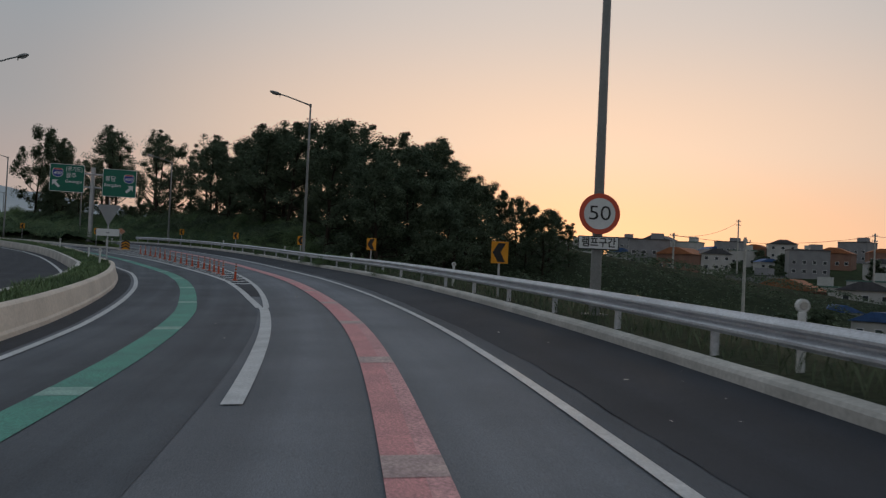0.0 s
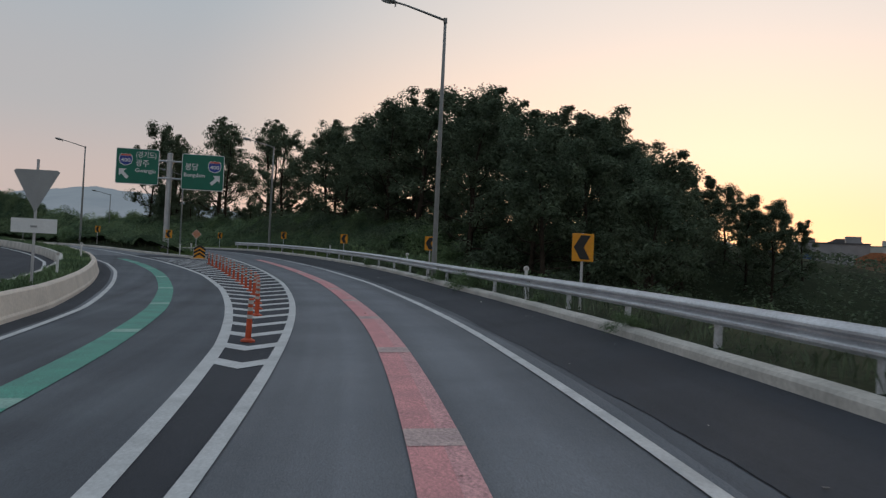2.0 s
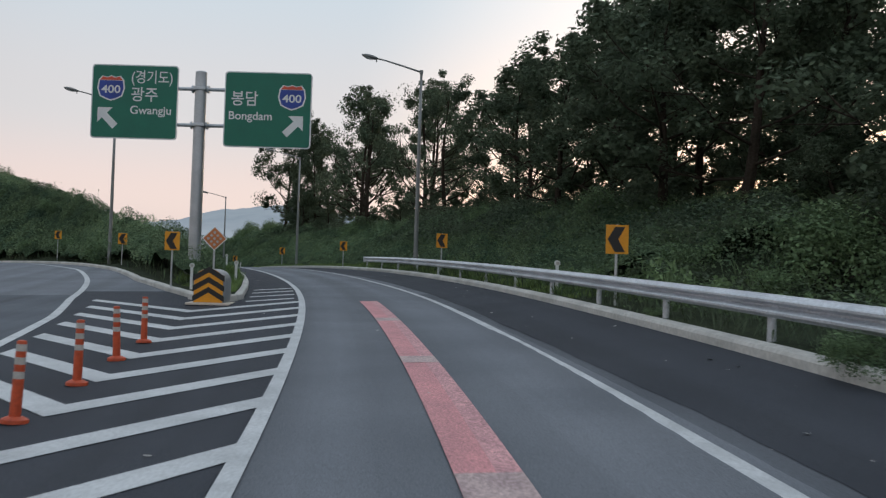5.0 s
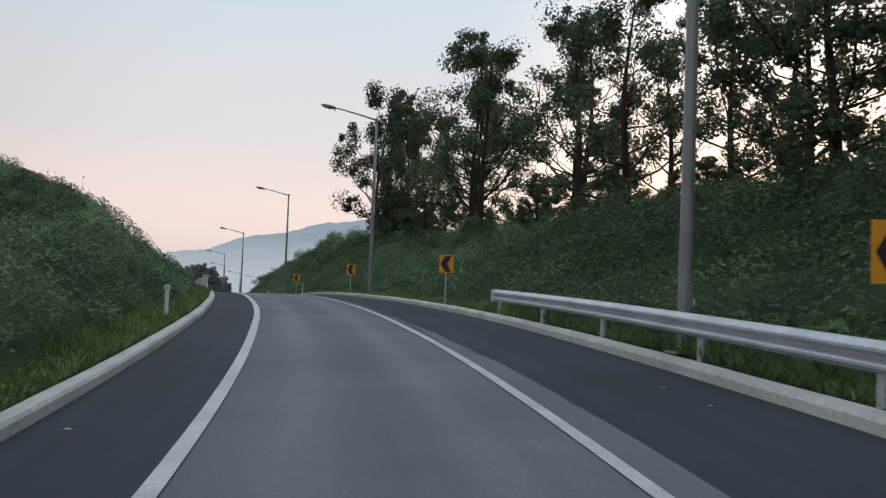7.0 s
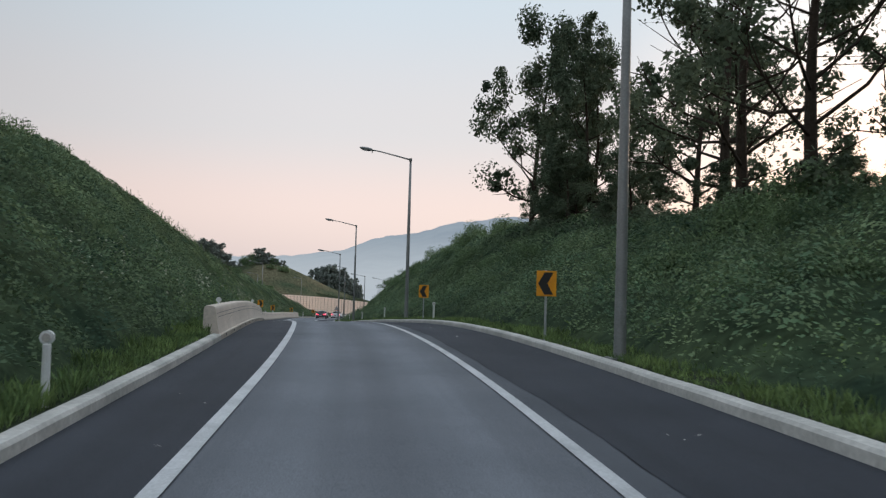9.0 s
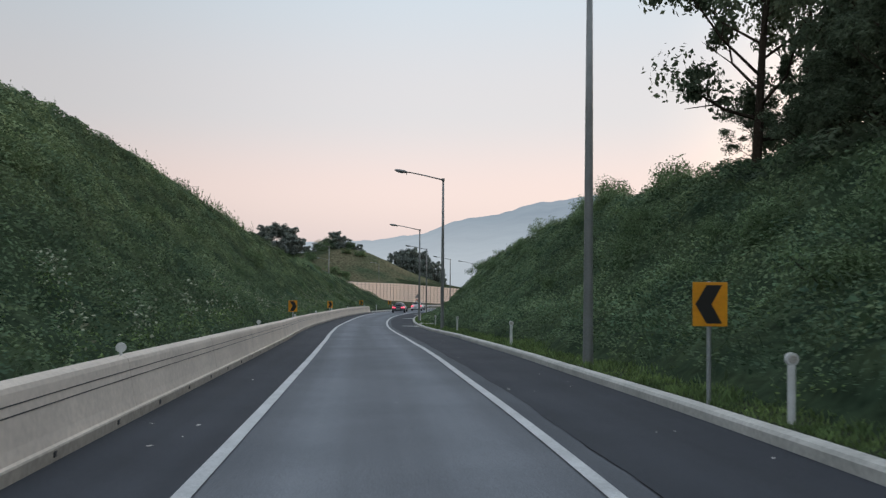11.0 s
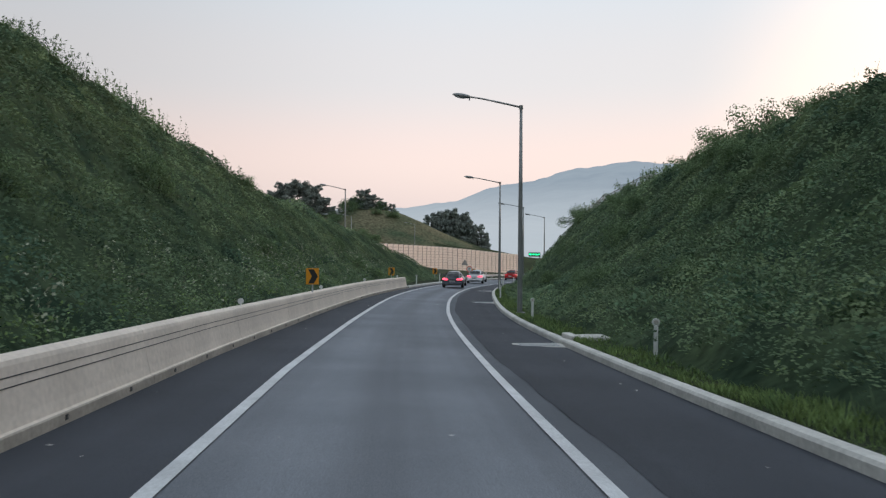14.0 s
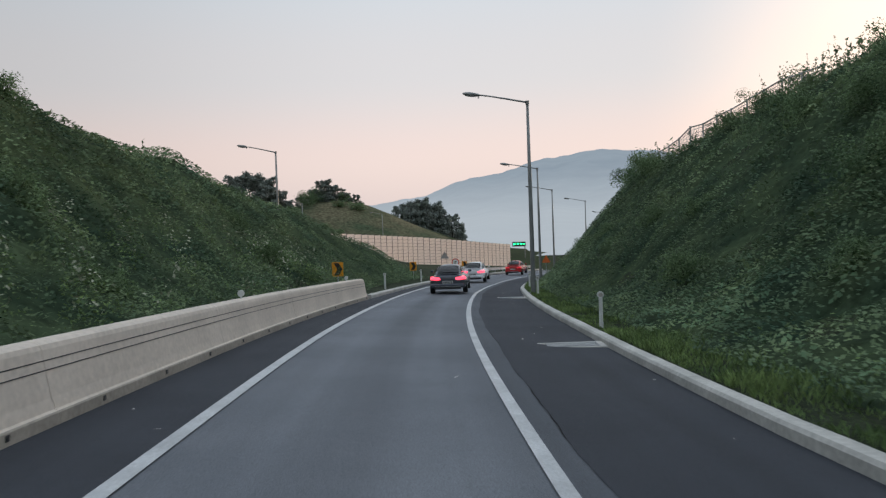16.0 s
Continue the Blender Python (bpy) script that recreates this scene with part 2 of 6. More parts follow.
cross = table((-40, 0.042), (40, 0.038), (80, 0.031), (120, 0.022), (160, 0.010), (200, 0.004), (240, -0.040), (370, -0.04))
bank = table((-40, 0.085), (112, 0.085), (140, 0.0), (370, 0.0))
line_l = table((-40, 1.3), (15, 1.32), (26, 1.26), (40, 1.14), (52, 1.01), (64, 0.90), (94, 1.25), (104, 1.37), (119, 1.56), (136, 1.59), (155, 1.57), (189, 1.62), (197.5, 1.66), (222, 2.22), (245, 2.31), (262, 2.3), (370, 2.15))
line_r = table((-40, -2.40), (6, -2.41), (15, -2.38), (26, -2.39), (40, -2.47), (52, -2.63), (64, -2.80), (94, -2.42), (104, -2.21), (119, -1.99), (136, -1.91), (155, -1.88), (189, -1.96), (200, -1.89), (222, -1.42), (245, -1.05), (262, -1.01), (283, -1.01), (300, -1.31), (370, -1.41))
kerb_r = table((-40, -4.53), (7, -4.52), (22, -4.47), (31, -4.52), (45, -4.62), (65, -4.90), (72, -4.95), (80, -4.90), (105, -4.58), (112, -4.38), (126, -4.25), (145, -4.22), (190, -4.26), (200, -4.28), (222, -3.84), (247, -3.45), (260, -3.5), (288, -3.2), (310, -3.6), (370, -3.7))
kerb_l = table((90, 2.9), (98, 2.95), (106, 2.97), (127, 3.04), (135, 3.03), (150, 3.13), (190, 3.24), (198, 3.32), (212, 3.75), (224, 3.90), (246, 3.72), (257, 3.5), (283, 3.05), (370, 3.2))
gore_l = table((-40, 1.3), (24, 1.40), (29, 1.69), (41, 2.12), (52, 2.80), (60, 3.3), (70, 4.15), (80, 5.4), (88, 6.5), (94, 7.6), (106, 9.2), (120, 11.2), (140, 15.9), (160, 22), (180, 30))
left_l = table((-40, 4.9), (14, 4.93), (20, 5.05), (35, 5.6), (50, 6.3), (57, 6.95), (67, 7.8), (73, 8.3), (82, 9.3), (94, 11.3), (107, 13.6), (117, 15.5), (140, 20.5), (160, 27), (180, 35))
isle_l = table((94, 4.3), (98, 5.5), (106, 7.4), (119, 9.4), (130, 11.5), (140, 14.0), (160, 20), (180, 28))


def bar_l(s):
    return left_l(s) + 0.72


def center(s):
    """Place on the way and its direction, for arrays of metres along."""
    u = np.clip((np.asarray(s, float) - S0) / STEP, 0, len(REF) - 1 - 1e-6)
    k = np.floor(u).astype(int)
    f = (u - k)[..., None]
    p = [REF[np.clip(k + d, 0, len(REF) - 1)] for d in (-1, 0, 1, 2)]
    p[0] = np.where((k == 0)[..., None], 2 * p[1] - p[2], p[0])
    p[3] = np.where((k == len(REF) - 2)[..., None], 2 * p[2] - p[1], p[3])
    q = 0.5 * (2 * p[1] + (p[2] - p[0]) * f + (2 * p[0] - 5 * p[1] + 4 * p[2] - p[3]) * f ** 2 + (3 * p[1] - p[0] - 3 * p[2] + p[3]) * f ** 3)
    d = 0.5 * ((p[2] - p[0]) + 2 * (2 * p[0] - 5 * p[1] + 4 * p[2] - p[3]) * f + 3 * (3 * p[1] - p[0] - 3 * p[2] + p[3]) * f ** 2)
    d = d / np.linalg.norm(d[..., :2], axis=-1, keepdims=True)
    return q, d


def at(s, lat, dz=0.0):
    """Points on the road's plane, dz above it."""
    s, lat = np.broadcast_arrays(np.asarray(s, float), np.asarray(lat, float))
    q, d = center(s)
    out = np.empty(s.shape + (3,))
    out[..., 0] = q[..., 0] - d[..., 1] * lat
    out[..., 1] = q[..., 1] + d[..., 0] * lat
    out[..., 2] = q[..., 2] - cross(s) * lat + bank(s) * np.clip(-lat - 2.5, 0, 3) + dz
    return out


def spot(s, lat, dz=0.0):
    return Vector(at(s, lat, dz))


def heading(s):
    """Degrees by which the way at s is turned to the left of +y."""
    _, d = center(np.array([s]))
    return math.degrees(math.atan2(-d[0, 0], d[0, 1]))


# ---- mesh helpers ----


def mesh_object(name, verts, faces, material, parent=None, smooth=False, uvs=None):
    me = bpy.data.meshes.new(name)
    me.from_pydata([tuple(v) for v in verts], [], [tuple(f) for f in faces])
    if material:
        me.materials.append(material)
    if smooth:
        me.polygons.foreach_set("use_smooth", [True] * len(me.polygons))
    if uvs is not None:
        layer = me.uv_layers.new(name="lane")
        loops = np.empty(len(me.loops), int)
        me.loops.foreach_get("vertex_index", loops)
        layer.data.foreach_set("uv", np.asarray(uvs, float)[loops].ravel())
    ob = new(name, me)
    if parent:
        ob.parent = parent
    return ob


def part(name, bm, material, parent=None, label="", smooth=False):
    """Links a bmesh as one mesh object under a thing or a part."""
    me = bpy.data.meshes.new(name)
    bm.normal_update()
    bm.to_mesh(me)
    bm.free()
    for m in material if isinstance(material, (list, tuple)) else [material]:
        me.materials.append(m)
    if smooth:
        me.polygons.foreach_set("use_smooth", [True] * len(me.polygons))
    ob = new(name, me)
    if parent:
        ob.parent = parent
    if label:
        ob["label"] = label
    return ob


def thing(name, m, label, category, group="", kind=""):
    ob = new(name)
    ob.empty_display_size = 0.2
    ob.matrix_world = m
    return tagged(ob, label, category, group, kind)


def box(sx, sy, sz, x=0, y=0, z=0, bevel=0.0, bm=None, m=None):
    """A box with its middle at x, y, z."""
    bm = bm or bmesh.new()
    mm = (m or Matrix()) @ Matrix.Translation((x, y, z)) @ Matrix.Diagonal((sx, sy, sz, 1))
    vs = bmesh.ops.create_cube(bm, size=1, matrix=mm)["verts"]
    if bevel:
        es = list({e for v in vs for e in v.link_edges})
        bmesh.ops.bevel(bm, geom=es, offset=bevel, segments=2, affect="EDGES", profile=0.5)
    return bm


def tube(points, radii, sides=10, bm=None, caps=True):
    """A round tube along points with a radius at each."""
    bm = bm or bmesh.new()
    pts = [Vector(p) for p in points]
    rings = []
    ref = Vector((0, 0, 1))
    for i, p in enumerate(pts):
        d = (pts[min(i + 1, len(pts) - 1)] - pts[max(i - 1, 0)]).normalized()
        a = d.cross(ref if abs(d.z) < 0.95 else Vector((1, 0, 0))).normalized()
        b = d.cross(a)
        rings.append([bm.verts.new(p + (a * math.cos(2 * math.pi * k / sides) + b * math.sin(2 * math.pi * k / sides)) * radii[i]) for k in range(sides)])
    for r0, r1 in zip(rings, rings[1:]):
        for k in range(sides):
            bm.faces.new((r0[k], r0[(k + 1) % sides], r1[(k + 1) % sides], r1[k]))
    if caps:
        bm.faces.new(rings[0][::-1])
        bm.faces.new(rings[-1])
    return bm


def prism(outline, depth, bm=None, m=None):
    """A flat plate from an outline in x, z, standing, its face towards -y, with that depth behind."""
    bm = bm or bmesh.new()
    m = m or Matrix()
    front = [bm.verts.new(m @ Vector((x, 0, z))) for x, z in outline]
    back = [bm.verts.new(m @ Vector((x, depth, z))) for x, z in outline]
    bm.faces.new(front)
    bm.faces.new(back[::-1])
    n = len(outline)
    for k in range(n):
        bm.faces.new((front[k], back[k], back[(k + 1) % n], front[(k + 1) % n]))
    bmesh.ops.recalc_face_normals(bm, faces=bm.faces)
    return bm


def sweep(name, profile, s0, s1, lat, material, step=1.0, parent=None, closed=True, smooth=False, wobble=0.0):
    """A profile of (metres to the left, metres up) drawn along the way at lat(s)."""
    ss = np.linspace(s0, s1, max(2, int((s1 - s0) / step) + 1))
    base = np.array([float(lat(s)) for s in ss])
    prof = np.array(profile)
    n, k = len(ss), len(prof)
    rnd = np.random.RandomState(int(abs(s0) * 7 + k))
    jit = (rnd.rand(n, 1, 1) - 0.5) * wobble if wobble else 0
    pts = at(ss[:, None], base[:, None] + prof[None, :, 0], prof[None, :, 1])
    if wobble:
        pts[..., 2] += jit[..., 0]
    faces = []
    edges = k if closed else k - 1
    for i in range(n - 1):
        for j in range(edges):
            a, b = i * k + j, i * k + (j + 1) % k
            faces.append((a, a + k, b + k, b))
    if closed:
        faces.append(tuple(range(k)))
        faces.append(tuple(range((n - 1) * k, n * k))[::-1])
    return mesh_object(name, pts.reshape(-1, 3), faces, material, parent, smooth)


def strip(name, s0, s1, lat_a, lat_b, dz, material, step=1.0, cols=2):
    """A flat sheet on the road between two lines."""
    ss = np.linspace(s0, s1, max(2, int(round((s1 - s0) / step)) + 1))
    a = np.array([float(lat_a(s)) for s in ss])
    b = np.array([float(lat_b(s)) for s in ss])
    f = np.linspace(0, 1, cols)
    lats = a[:, None] + (b - a)[:, None] * f[None, :]
    sg = np.repeat(ss[:, None], cols, 1)
    pts = at(sg, lats, dz)
    mid = (line_l(sg) + line_r(sg)) / 2
    uv = np.stack([lats - mid, sg], -1)
    faces = []
    for i in range(len(ss) - 1):
        for j in range(cols - 1):
            q = i * cols + j
            faces.append((q, q + 1, q + cols + 1, q + cols))
    # a is the right-hand line, so that the faces look up
    faces = [f[::-1] for f in faces]
    return mesh_object(name, pts.reshape(-1, 3), faces, material, uvs=uv.reshape(-1, 2))


def off(fn, d):
    return lambda s: fn(s) + d

# ---- ground ----


def smooth01(x):
    x = np.clip(x, 0, 1)
    return x * x * (3 - 2 * x)


ridge_r = table((-40, 0.2), (60, 0.2), (85, 1.6), (105, 1.9), (130, 2.5), (150, 3.0), (165, 3.1), (190, 6.3), (213, 7.9), (235, 10.0), (252, 9.2), (269, 8.9), (281, 7.6), (293, 6.9), (312, 7.6), (340, 7.0), (360, 5.0))
steep_r = table((-40, 1.0), (225, 1.0), (262, 0.85), (285, 0.68), (305, 0.66), (360, 0.66))
foot_r = table((-40, 1.9), (262, 1.9), (285, 1.1), (300, 0.6), (360, 0.6))
ridge_l = table((94, 0.1), (104, 0.5), (115, 1.7), (130, 2.8), (140, 3.7), (150, 4.6), (165, 5.8), (180, 8.8), (205, 12.8), (225, 14.7), (250, 12.5), (268, 7.0), (290, 4.1), (308, 1.9), (322, 0.5), (370, 0.2))


def lumps(x, y, size, amount):
    a = np.sin(x / size * 1.7 + 1.3 * np.sin(y / size)) * np.cos(y / size * 1.3 + 0.7 * np.sin(x / size * 0.8))
    b = np.sin(x / size * 4.1 + y / size * 3.3) * np.cos(y / size * 4.7 - x / size * 2.9)
    return amount * (a + 0.45 * b)


def rise_right(s, d):
    """Ground d metres outside the right-hand kerb, above the road's plane there."""
    b = smooth01((s - 68) / 30)
    down = -np.interp(d, [1.6, 9, 22, 40, 110], [0, 4.6, 7.2, 8.4, 9.0])
    h = ridge_r(s)
    up = h * smooth01((d - foot_r(s)) / ((1.25 * h + 4.0) * steep_r(s))) ** 0.9 - np.maximum(0, d - 40) * 0.12
    soft = smooth01((d - 2.0) / 4.0)
    p = at(s, kerb_r(s) - d)
    return 0.14 + (1 - b) * down + b * up + soft * lumps(p[..., 0], p[..., 1], 3.1, 0.24)


def isle_width(s):
    return np.where(s < 172, isle_l(np.minimum(s, 172)) - kerb_l(s), 22 + (s - 172) * 0.19)


def rise_left(s, d):
    w = isle_width(s)
    h = ridge_l(s)
    up = h * smooth01((d - 1.4) / (1.30 * h + 2.0)) ** 0.85
    side = np.where(s < 175, np.maximum(0.0, (w - d - 0.8)) * (0.42 + 0.026 * np.maximum(0, s - 145)), np.maximum(0.0, w - d) * 1.2)
    up = np.where(up < side, up, side)
    soft = smooth01((d - 2.0) / 3.0)
    p = at(s, kerb_l(s) + d)
    return 0.14 + up + soft * np.minimum(1, h / 3) * lumps(p[..., 0], p[..., 1], 2.7, 0.22)


def sheet(name, ss, lats, heights, material, smooth=True):
    pts = at(ss, lats, heights)
    n, k = ss.shape
    faces = []
    for i in range(n - 1):
        for j in range(k - 1):
            q = i * k + j
            faces.append((q, q + 1, q + k + 1, q + k))
    return mesh_object(name, pts.reshape(-1, 3), faces, material, smooth=smooth)


along = np.arange(-40, 360.1, 2.0)
dr = np.array([0.16, 0.5, 1.0, 1.6, 2.2, 3, 4, 5, 6, 7, 8, 9, 10, 11, 12, 13, 14, 15, 16, 17, 18, 20, 23, 27, 33, 42, 55, 75, 100, 140])
sg, dg = np.meshgrid(along, dr, indexing="ij")
tagged(sheet("ground_bank", sg, kerb_r(sg) - dg, rise_right(sg, dg), SOIL), "overgrown earth bank and verge beside the ramp", "ground", kind="structure")
along_l = np.arange(94, 360.1, 2.0)
fr = np.linspace(0, 1, 26)
sg, fg = np.meshgrid(along_l, fr, indexing="ij")
dg = 0.16 + fg * (isle_width(sg) - 0.3)
hg = rise_left(sg, dg)
dg[:, -1] += np.where(along_l < 172, 0.2, 6.0)
hg[:, -1] = np.where(along_l < 172, -0.4, -9.0)
tagged(sheet("ground_island", sg, kerb_l(sg) + dg, hg, SOIL), "overgrown earth hill between the two ramps", "ground", kind="structure")

# land round about, out to the horizon
ax = np.concatenate([-np.geomspace(4300, 420, 16), np.arange(-400, 401, 20.0), np.geomspace(420, 4300, 16)])
gx, gy = np.meshgrid(ax, ax + 150, indexing="ij")


def far_height(x, y):
    z = -9.5 + lumps(x, y, 60, 0.5)
    r, az = np.hypot(x, y), np.degrees(np.arctan2(x, y))
    z = z + 19 * smooth01((r - 95) / 250) * smooth01((az - 1) / 7) * smooth01((110 - az) / 40)
    knoll = np.maximum(18.5 * np.exp(-((x + 330) ** 2 + (y - 393) ** 2) / 33 ** 2), 17 * np.exp(-((x + 362) ** 2 + (y - 376) ** 2) / 42 ** 2))
    return z + knoll


n = len(ax)
faces = [(i * n + j, (i + 1) * n + j, (i + 1) * n + j + 1, i * n + j + 1) for i in range(n - 1) for j in range(n - 1)]
tagged(mesh_object("ground", np.stack([gx, gy, far_height(gx, gy)], -1).reshape(-1, 3), faces, FIELD, smooth=True), "green land reaching the horizon", "ground", kind="structure")

# ---- road ----
road = tagged(strip("road", -40, 96, kerb_r, off(bar_l, 0.05), -0.012, ASPHALT, cols=16), "grey worn asphalt of two diverging ramps", "road", kind="structure")
tagged(strip("road", 96, 362, kerb_r, kerb_l, -0.012, ASPHALT, cols=10), "grey worn asphalt of a curved single-lane ramp", "road", kind="structure")
tagged(strip("road", 96, 180, isle_l, off(bar_l, 0.05), -0.012, ASPHALT, cols=4), "asphalt of the ramp turning away", "road", kind="structure")
tagged(strip("road", -40, 180, off(bar_l, 1.9), off(bar_l, 13), -0.012, SHOULDER, cols=4), "dark asphalt of the opposite roadway", "road", kind="structure")
tagged(strip("ground_field", -40, 180, off(bar_l, 13), off(bar_l, 60), -0.10, SOIL, step=4, cols=4), "grass beyond the opposite roadway", "ground", kind="structure")
tagged(strip("road", -40, 96, off(gore_l, 0.1), off(left_l, -0.1), -0.007, ASPHALT_LEFT, cols=6), "darker asphalt of the ramp turning away", "road", kind="structure")
seam = lambda s: line_r(s) - 0.37 + 0.035 * np.sin(s * 0.31 + 0.6) + 0.018 * np.sin(s * 0.9) + 0.009 * np.sin(s * 2.3) + 0.006 * np.sin(s * 7.1)
tagged(strip("shoulder", -40, 362, kerb_r, seam, -0.002, SHOULDER, step=0.25, cols=5), "darker resurfaced asphalt shoulder", "shoulder", kind="structure")
PATCHED = asphalt_mat("patched_asphalt", (0.108, 0.116, 0.131), (0.080, 0.087, 0.100), 0.15)
tagged(strip("shoulder", -40, 362, off(seam, -0.03), off(line_r, -0.05), -0.006, PATCHED, step=0.5), "patched asphalt strip beside the edge line", "shoulder", kind="structure")
CRACK = mat("asphalt_crack", (0.028, 0.028, 0.031), rough=1.0, scale=2, fine=40, grain=0.3, spec=0.1)
crack_gap = lambda s: 0.006 * np.clip(np.sin(s * 0.23) + 0.9 * np.sin(s * 0.61 + 1) + 0.6 * np.sin(s * 2.9) - 0.25, 0, 1.3)
tagged(strip("seam_crack", -40, 300, lambda s: seam(s) - crack_gap(s) - 0.001, lambda s: seam(s) + crack_gap(s), 0.001, CRACK, step=0.25), "dark ragged crack along the asphalt seam", "road joint", kind="structure")
tagged(strip("shoulder", 98, 362, off(line_l, 0.06), kerb_l, -0.004, SHOULDER, cols=3), "darker asphalt shoulder along the barrier", "shoulder", kind="structure")
tagged(strip("shoulder", 30, 98, off(line_l, 0.1), gore_l, -0.004, SHOULDER, cols=3), "dark asphalt of the striped gore", "shoulder", kind="structure")
tagged(strip("shoulder", -40, 96, off(left_l, 0.2), off(bar_l, 0.02), -0.004, SHOULDER, cols=2), "dark asphalt along the planter wall", "shoulder", kind="structure")

# ---- painted lines ----


def painted(name, s0, s1, mid, width, material, label, step=1.0, dz=0.004):
    return tagged(strip(name, s0, s1, off(mid, -width / 2), off(mid, width / 2), dz, material, step), label, "road marking", kind="structure")


painted("edge_line", -40, 362, line_r, 0.15, PAINT, "worn white solid edge line on asphalt")
painted("edge_line", 9.9, 25, lambda s: (line_l(s) + gore_l(s)) / 2 - 0.19 * np.clip((25 - s) / 15, 0, 1), 0.24, PAINT, "thick white solid line before the gore")
painted("edge_line", 24.9, 362, line_l, 0.165, PAINT, "worn white solid edge line on asphalt")
painted("edge_line", 24.9, 180, gore_l, 0.20, PAINT, "white solid line round the gore")
painted("edge_line", -40, 180, left_l, 0.15, PAINT, "white solid edge line along the planter wall")
painted("edge_line", -40, 180, off(bar_l, 2.6), 0.17, PAINT, "white edge line of the opposite roadway")
painted("edge_line", -40, 180, off(bar_l, 6.2), 0.15, PAINT, "white lane line of the opposite roadway")
lane_mid = table((-40, -0.56), (6, -0.567), (30, -0.61), (52, -0.76), (64, -0.92), (94, -0.59))
left_mid = lambda s: (gore_l(s) + left_l(s)) / 2
painted("guide_band", -40, 92.8, lane_mid, 0.50, PINK, "faded pink guide band along the lane", dz=0.003)
painted("guide_band", -40, 89.7, left_mid, 0.52, GREEN, "faded green guide band along the lane", dz=0.003)


tagged(strip("guide_band", -40, 92.8, off(lane_mid, -0.25), off(lane_mid, -0.06), 0.005, PINK_PALE), "paler worn pass of the pink band", "road marking", kind="structure")
for s in np.arange(0.0, 90, 6.65):
    tagged(strip("band_mark", s, s + 0.72, off(lane_mid, -0.25), off(lane_mid, 0.25), 0.0075, BAND, 0.2), "pale cross mark on the pink band", "road marking", "cross marks", "structure")
for s in np.arange(2.4, 88, 8.2):
    tagged(strip("band_mark", s, s + 0.62, off(left_mid, -0.26), off(left_mid, 0.26), 0.006, BAND_GREEN, 0.2), "pale cross mark on the green band", "road marking", "cross marks", "structure")

# chevron bars of the gore: apex towards the traffic


def apex_lat(s):
    return np.interp(s, [38, 42.5, 46.8, 52.7, 57.3, 62.6, 68, 73, 83, 95], [1.55, 1.76, 1.88, 1.96, 2.10, 2.33, 2.62, 2.9, 3.4, 4.2])


def gore_bar(s):
    verts, faces = [], []
    w = 0.64
    a = float(apex_lat(s))
    left, right = float(gore_l(s + 1.2)) - 0.05, float(line_l(s + 1.5)) + 0.05
    run_l, run_r = 1.35 * (left - a), 1.33 * (a - right)
    for lat, ds in ((left, run_l), ((left + a) / 2, run_l / 2), (a, 0), ((right + a) / 2, run_r / 2), (right, run_r)):
        verts += [spot(s + ds, lat, 0.005), spot(s + ds + w, lat, 0.005)]
    for i in range(4):
        faces.append((2 * i, 2 * i + 1, 2 * i + 3, 2 * i + 2))
    tagged(mesh_object("gore_bar", verts, faces, PAINT), "white chevron bar painted in the gore", "road marking", "gore bars", "structure")


for i in range(25):
    gore_bar(38.1 + 2.12 * i)
for s in (92.6, 94.6, 96.6, 98.4):
    v = [spot(s + 1.3, 1.45, 0.005), spot(s + 1.75, 1.45, 0.005), spot(s + 0.35, 2.75, 0.005), spot(s, 2.75, 0.005)]
    tagged(mesh_object("gore_bar", v, [(0, 1, 2, 3)], PAINT), "white slanting bar painted on the shoulder", "road marking", "gore bars", "structure")

# ---- kerbs, concrete barrier, planter wall ----
KERB_PROFILE = [(0.0, -0.1), (0.0, 0.11), (-0.03, 0.15), (-0.20, 0.16), (-0.22, 0.13), (-0.22, -0.1)]
KERB_LEFT = [(-x, z) for x, z in KERB_PROFILE][::-1]
tagged(sweep("kerb", KERB_PROFILE, -40, 362, kerb_r, KERB, step=1.0, wobble=0.008), "weathered concrete kerb along the shoulder", "kerb", kind="structure")
tagged(sweep("kerb", KERB_LEFT, 94, 149.8, kerb_l, KERB, step=1.0, wobble=0.008), "weathered concrete kerb of the traffic island", "kerb", kind="structure")
tagged(sweep("kerb", KERB_LEFT, 276, 362, kerb_l, KERB, step=1.0, wobble=0.008), "weathered concrete kerb beyond the barrier", "kerb", kind="structure")
tagged(sweep("kerb", KERB_PROFILE, 94, 180, isle_l, KERB, step=1.0, wobble=0.008), "weathered concrete kerb of the traffic island", "kerb", kind="structure")
nose = [spot(94, 2.97), spot(93.1, 3.1), spot(92.7, 3.45), spot(92.9, 3.9), spot(94, 4.33)]
bm = bmesh.new()
for a, b in zip(nose, nose[1:]):
    d = b - a
    box(d.length + 0.08, 0.2, 0.28, bm=bm, m=Matrix.Translation((a + b) / 2 + Vector((0, 0, 0.02))) @ Matrix.Rotation(math.atan2(d.y, d.x), 4, "Z"), bevel=0.02)
tagged(part("kerb", bm, KERB), "rounded concrete kerb at the island's nose", "kerb", kind="structure")
isle_nose = [spot(s, l, 0.13) for s, l in ((94.4, 3.1), (93.4, 3.25), (93.1, 3.5), (93.3, 3.85), (94.4, 4.25))]
tagged(mesh_object("ground_island_nose", isle_nose, [(0, 1, 2, 3, 4)][::-1], SOIL), "grassy tip of the traffic island", "ground", kind="structure")

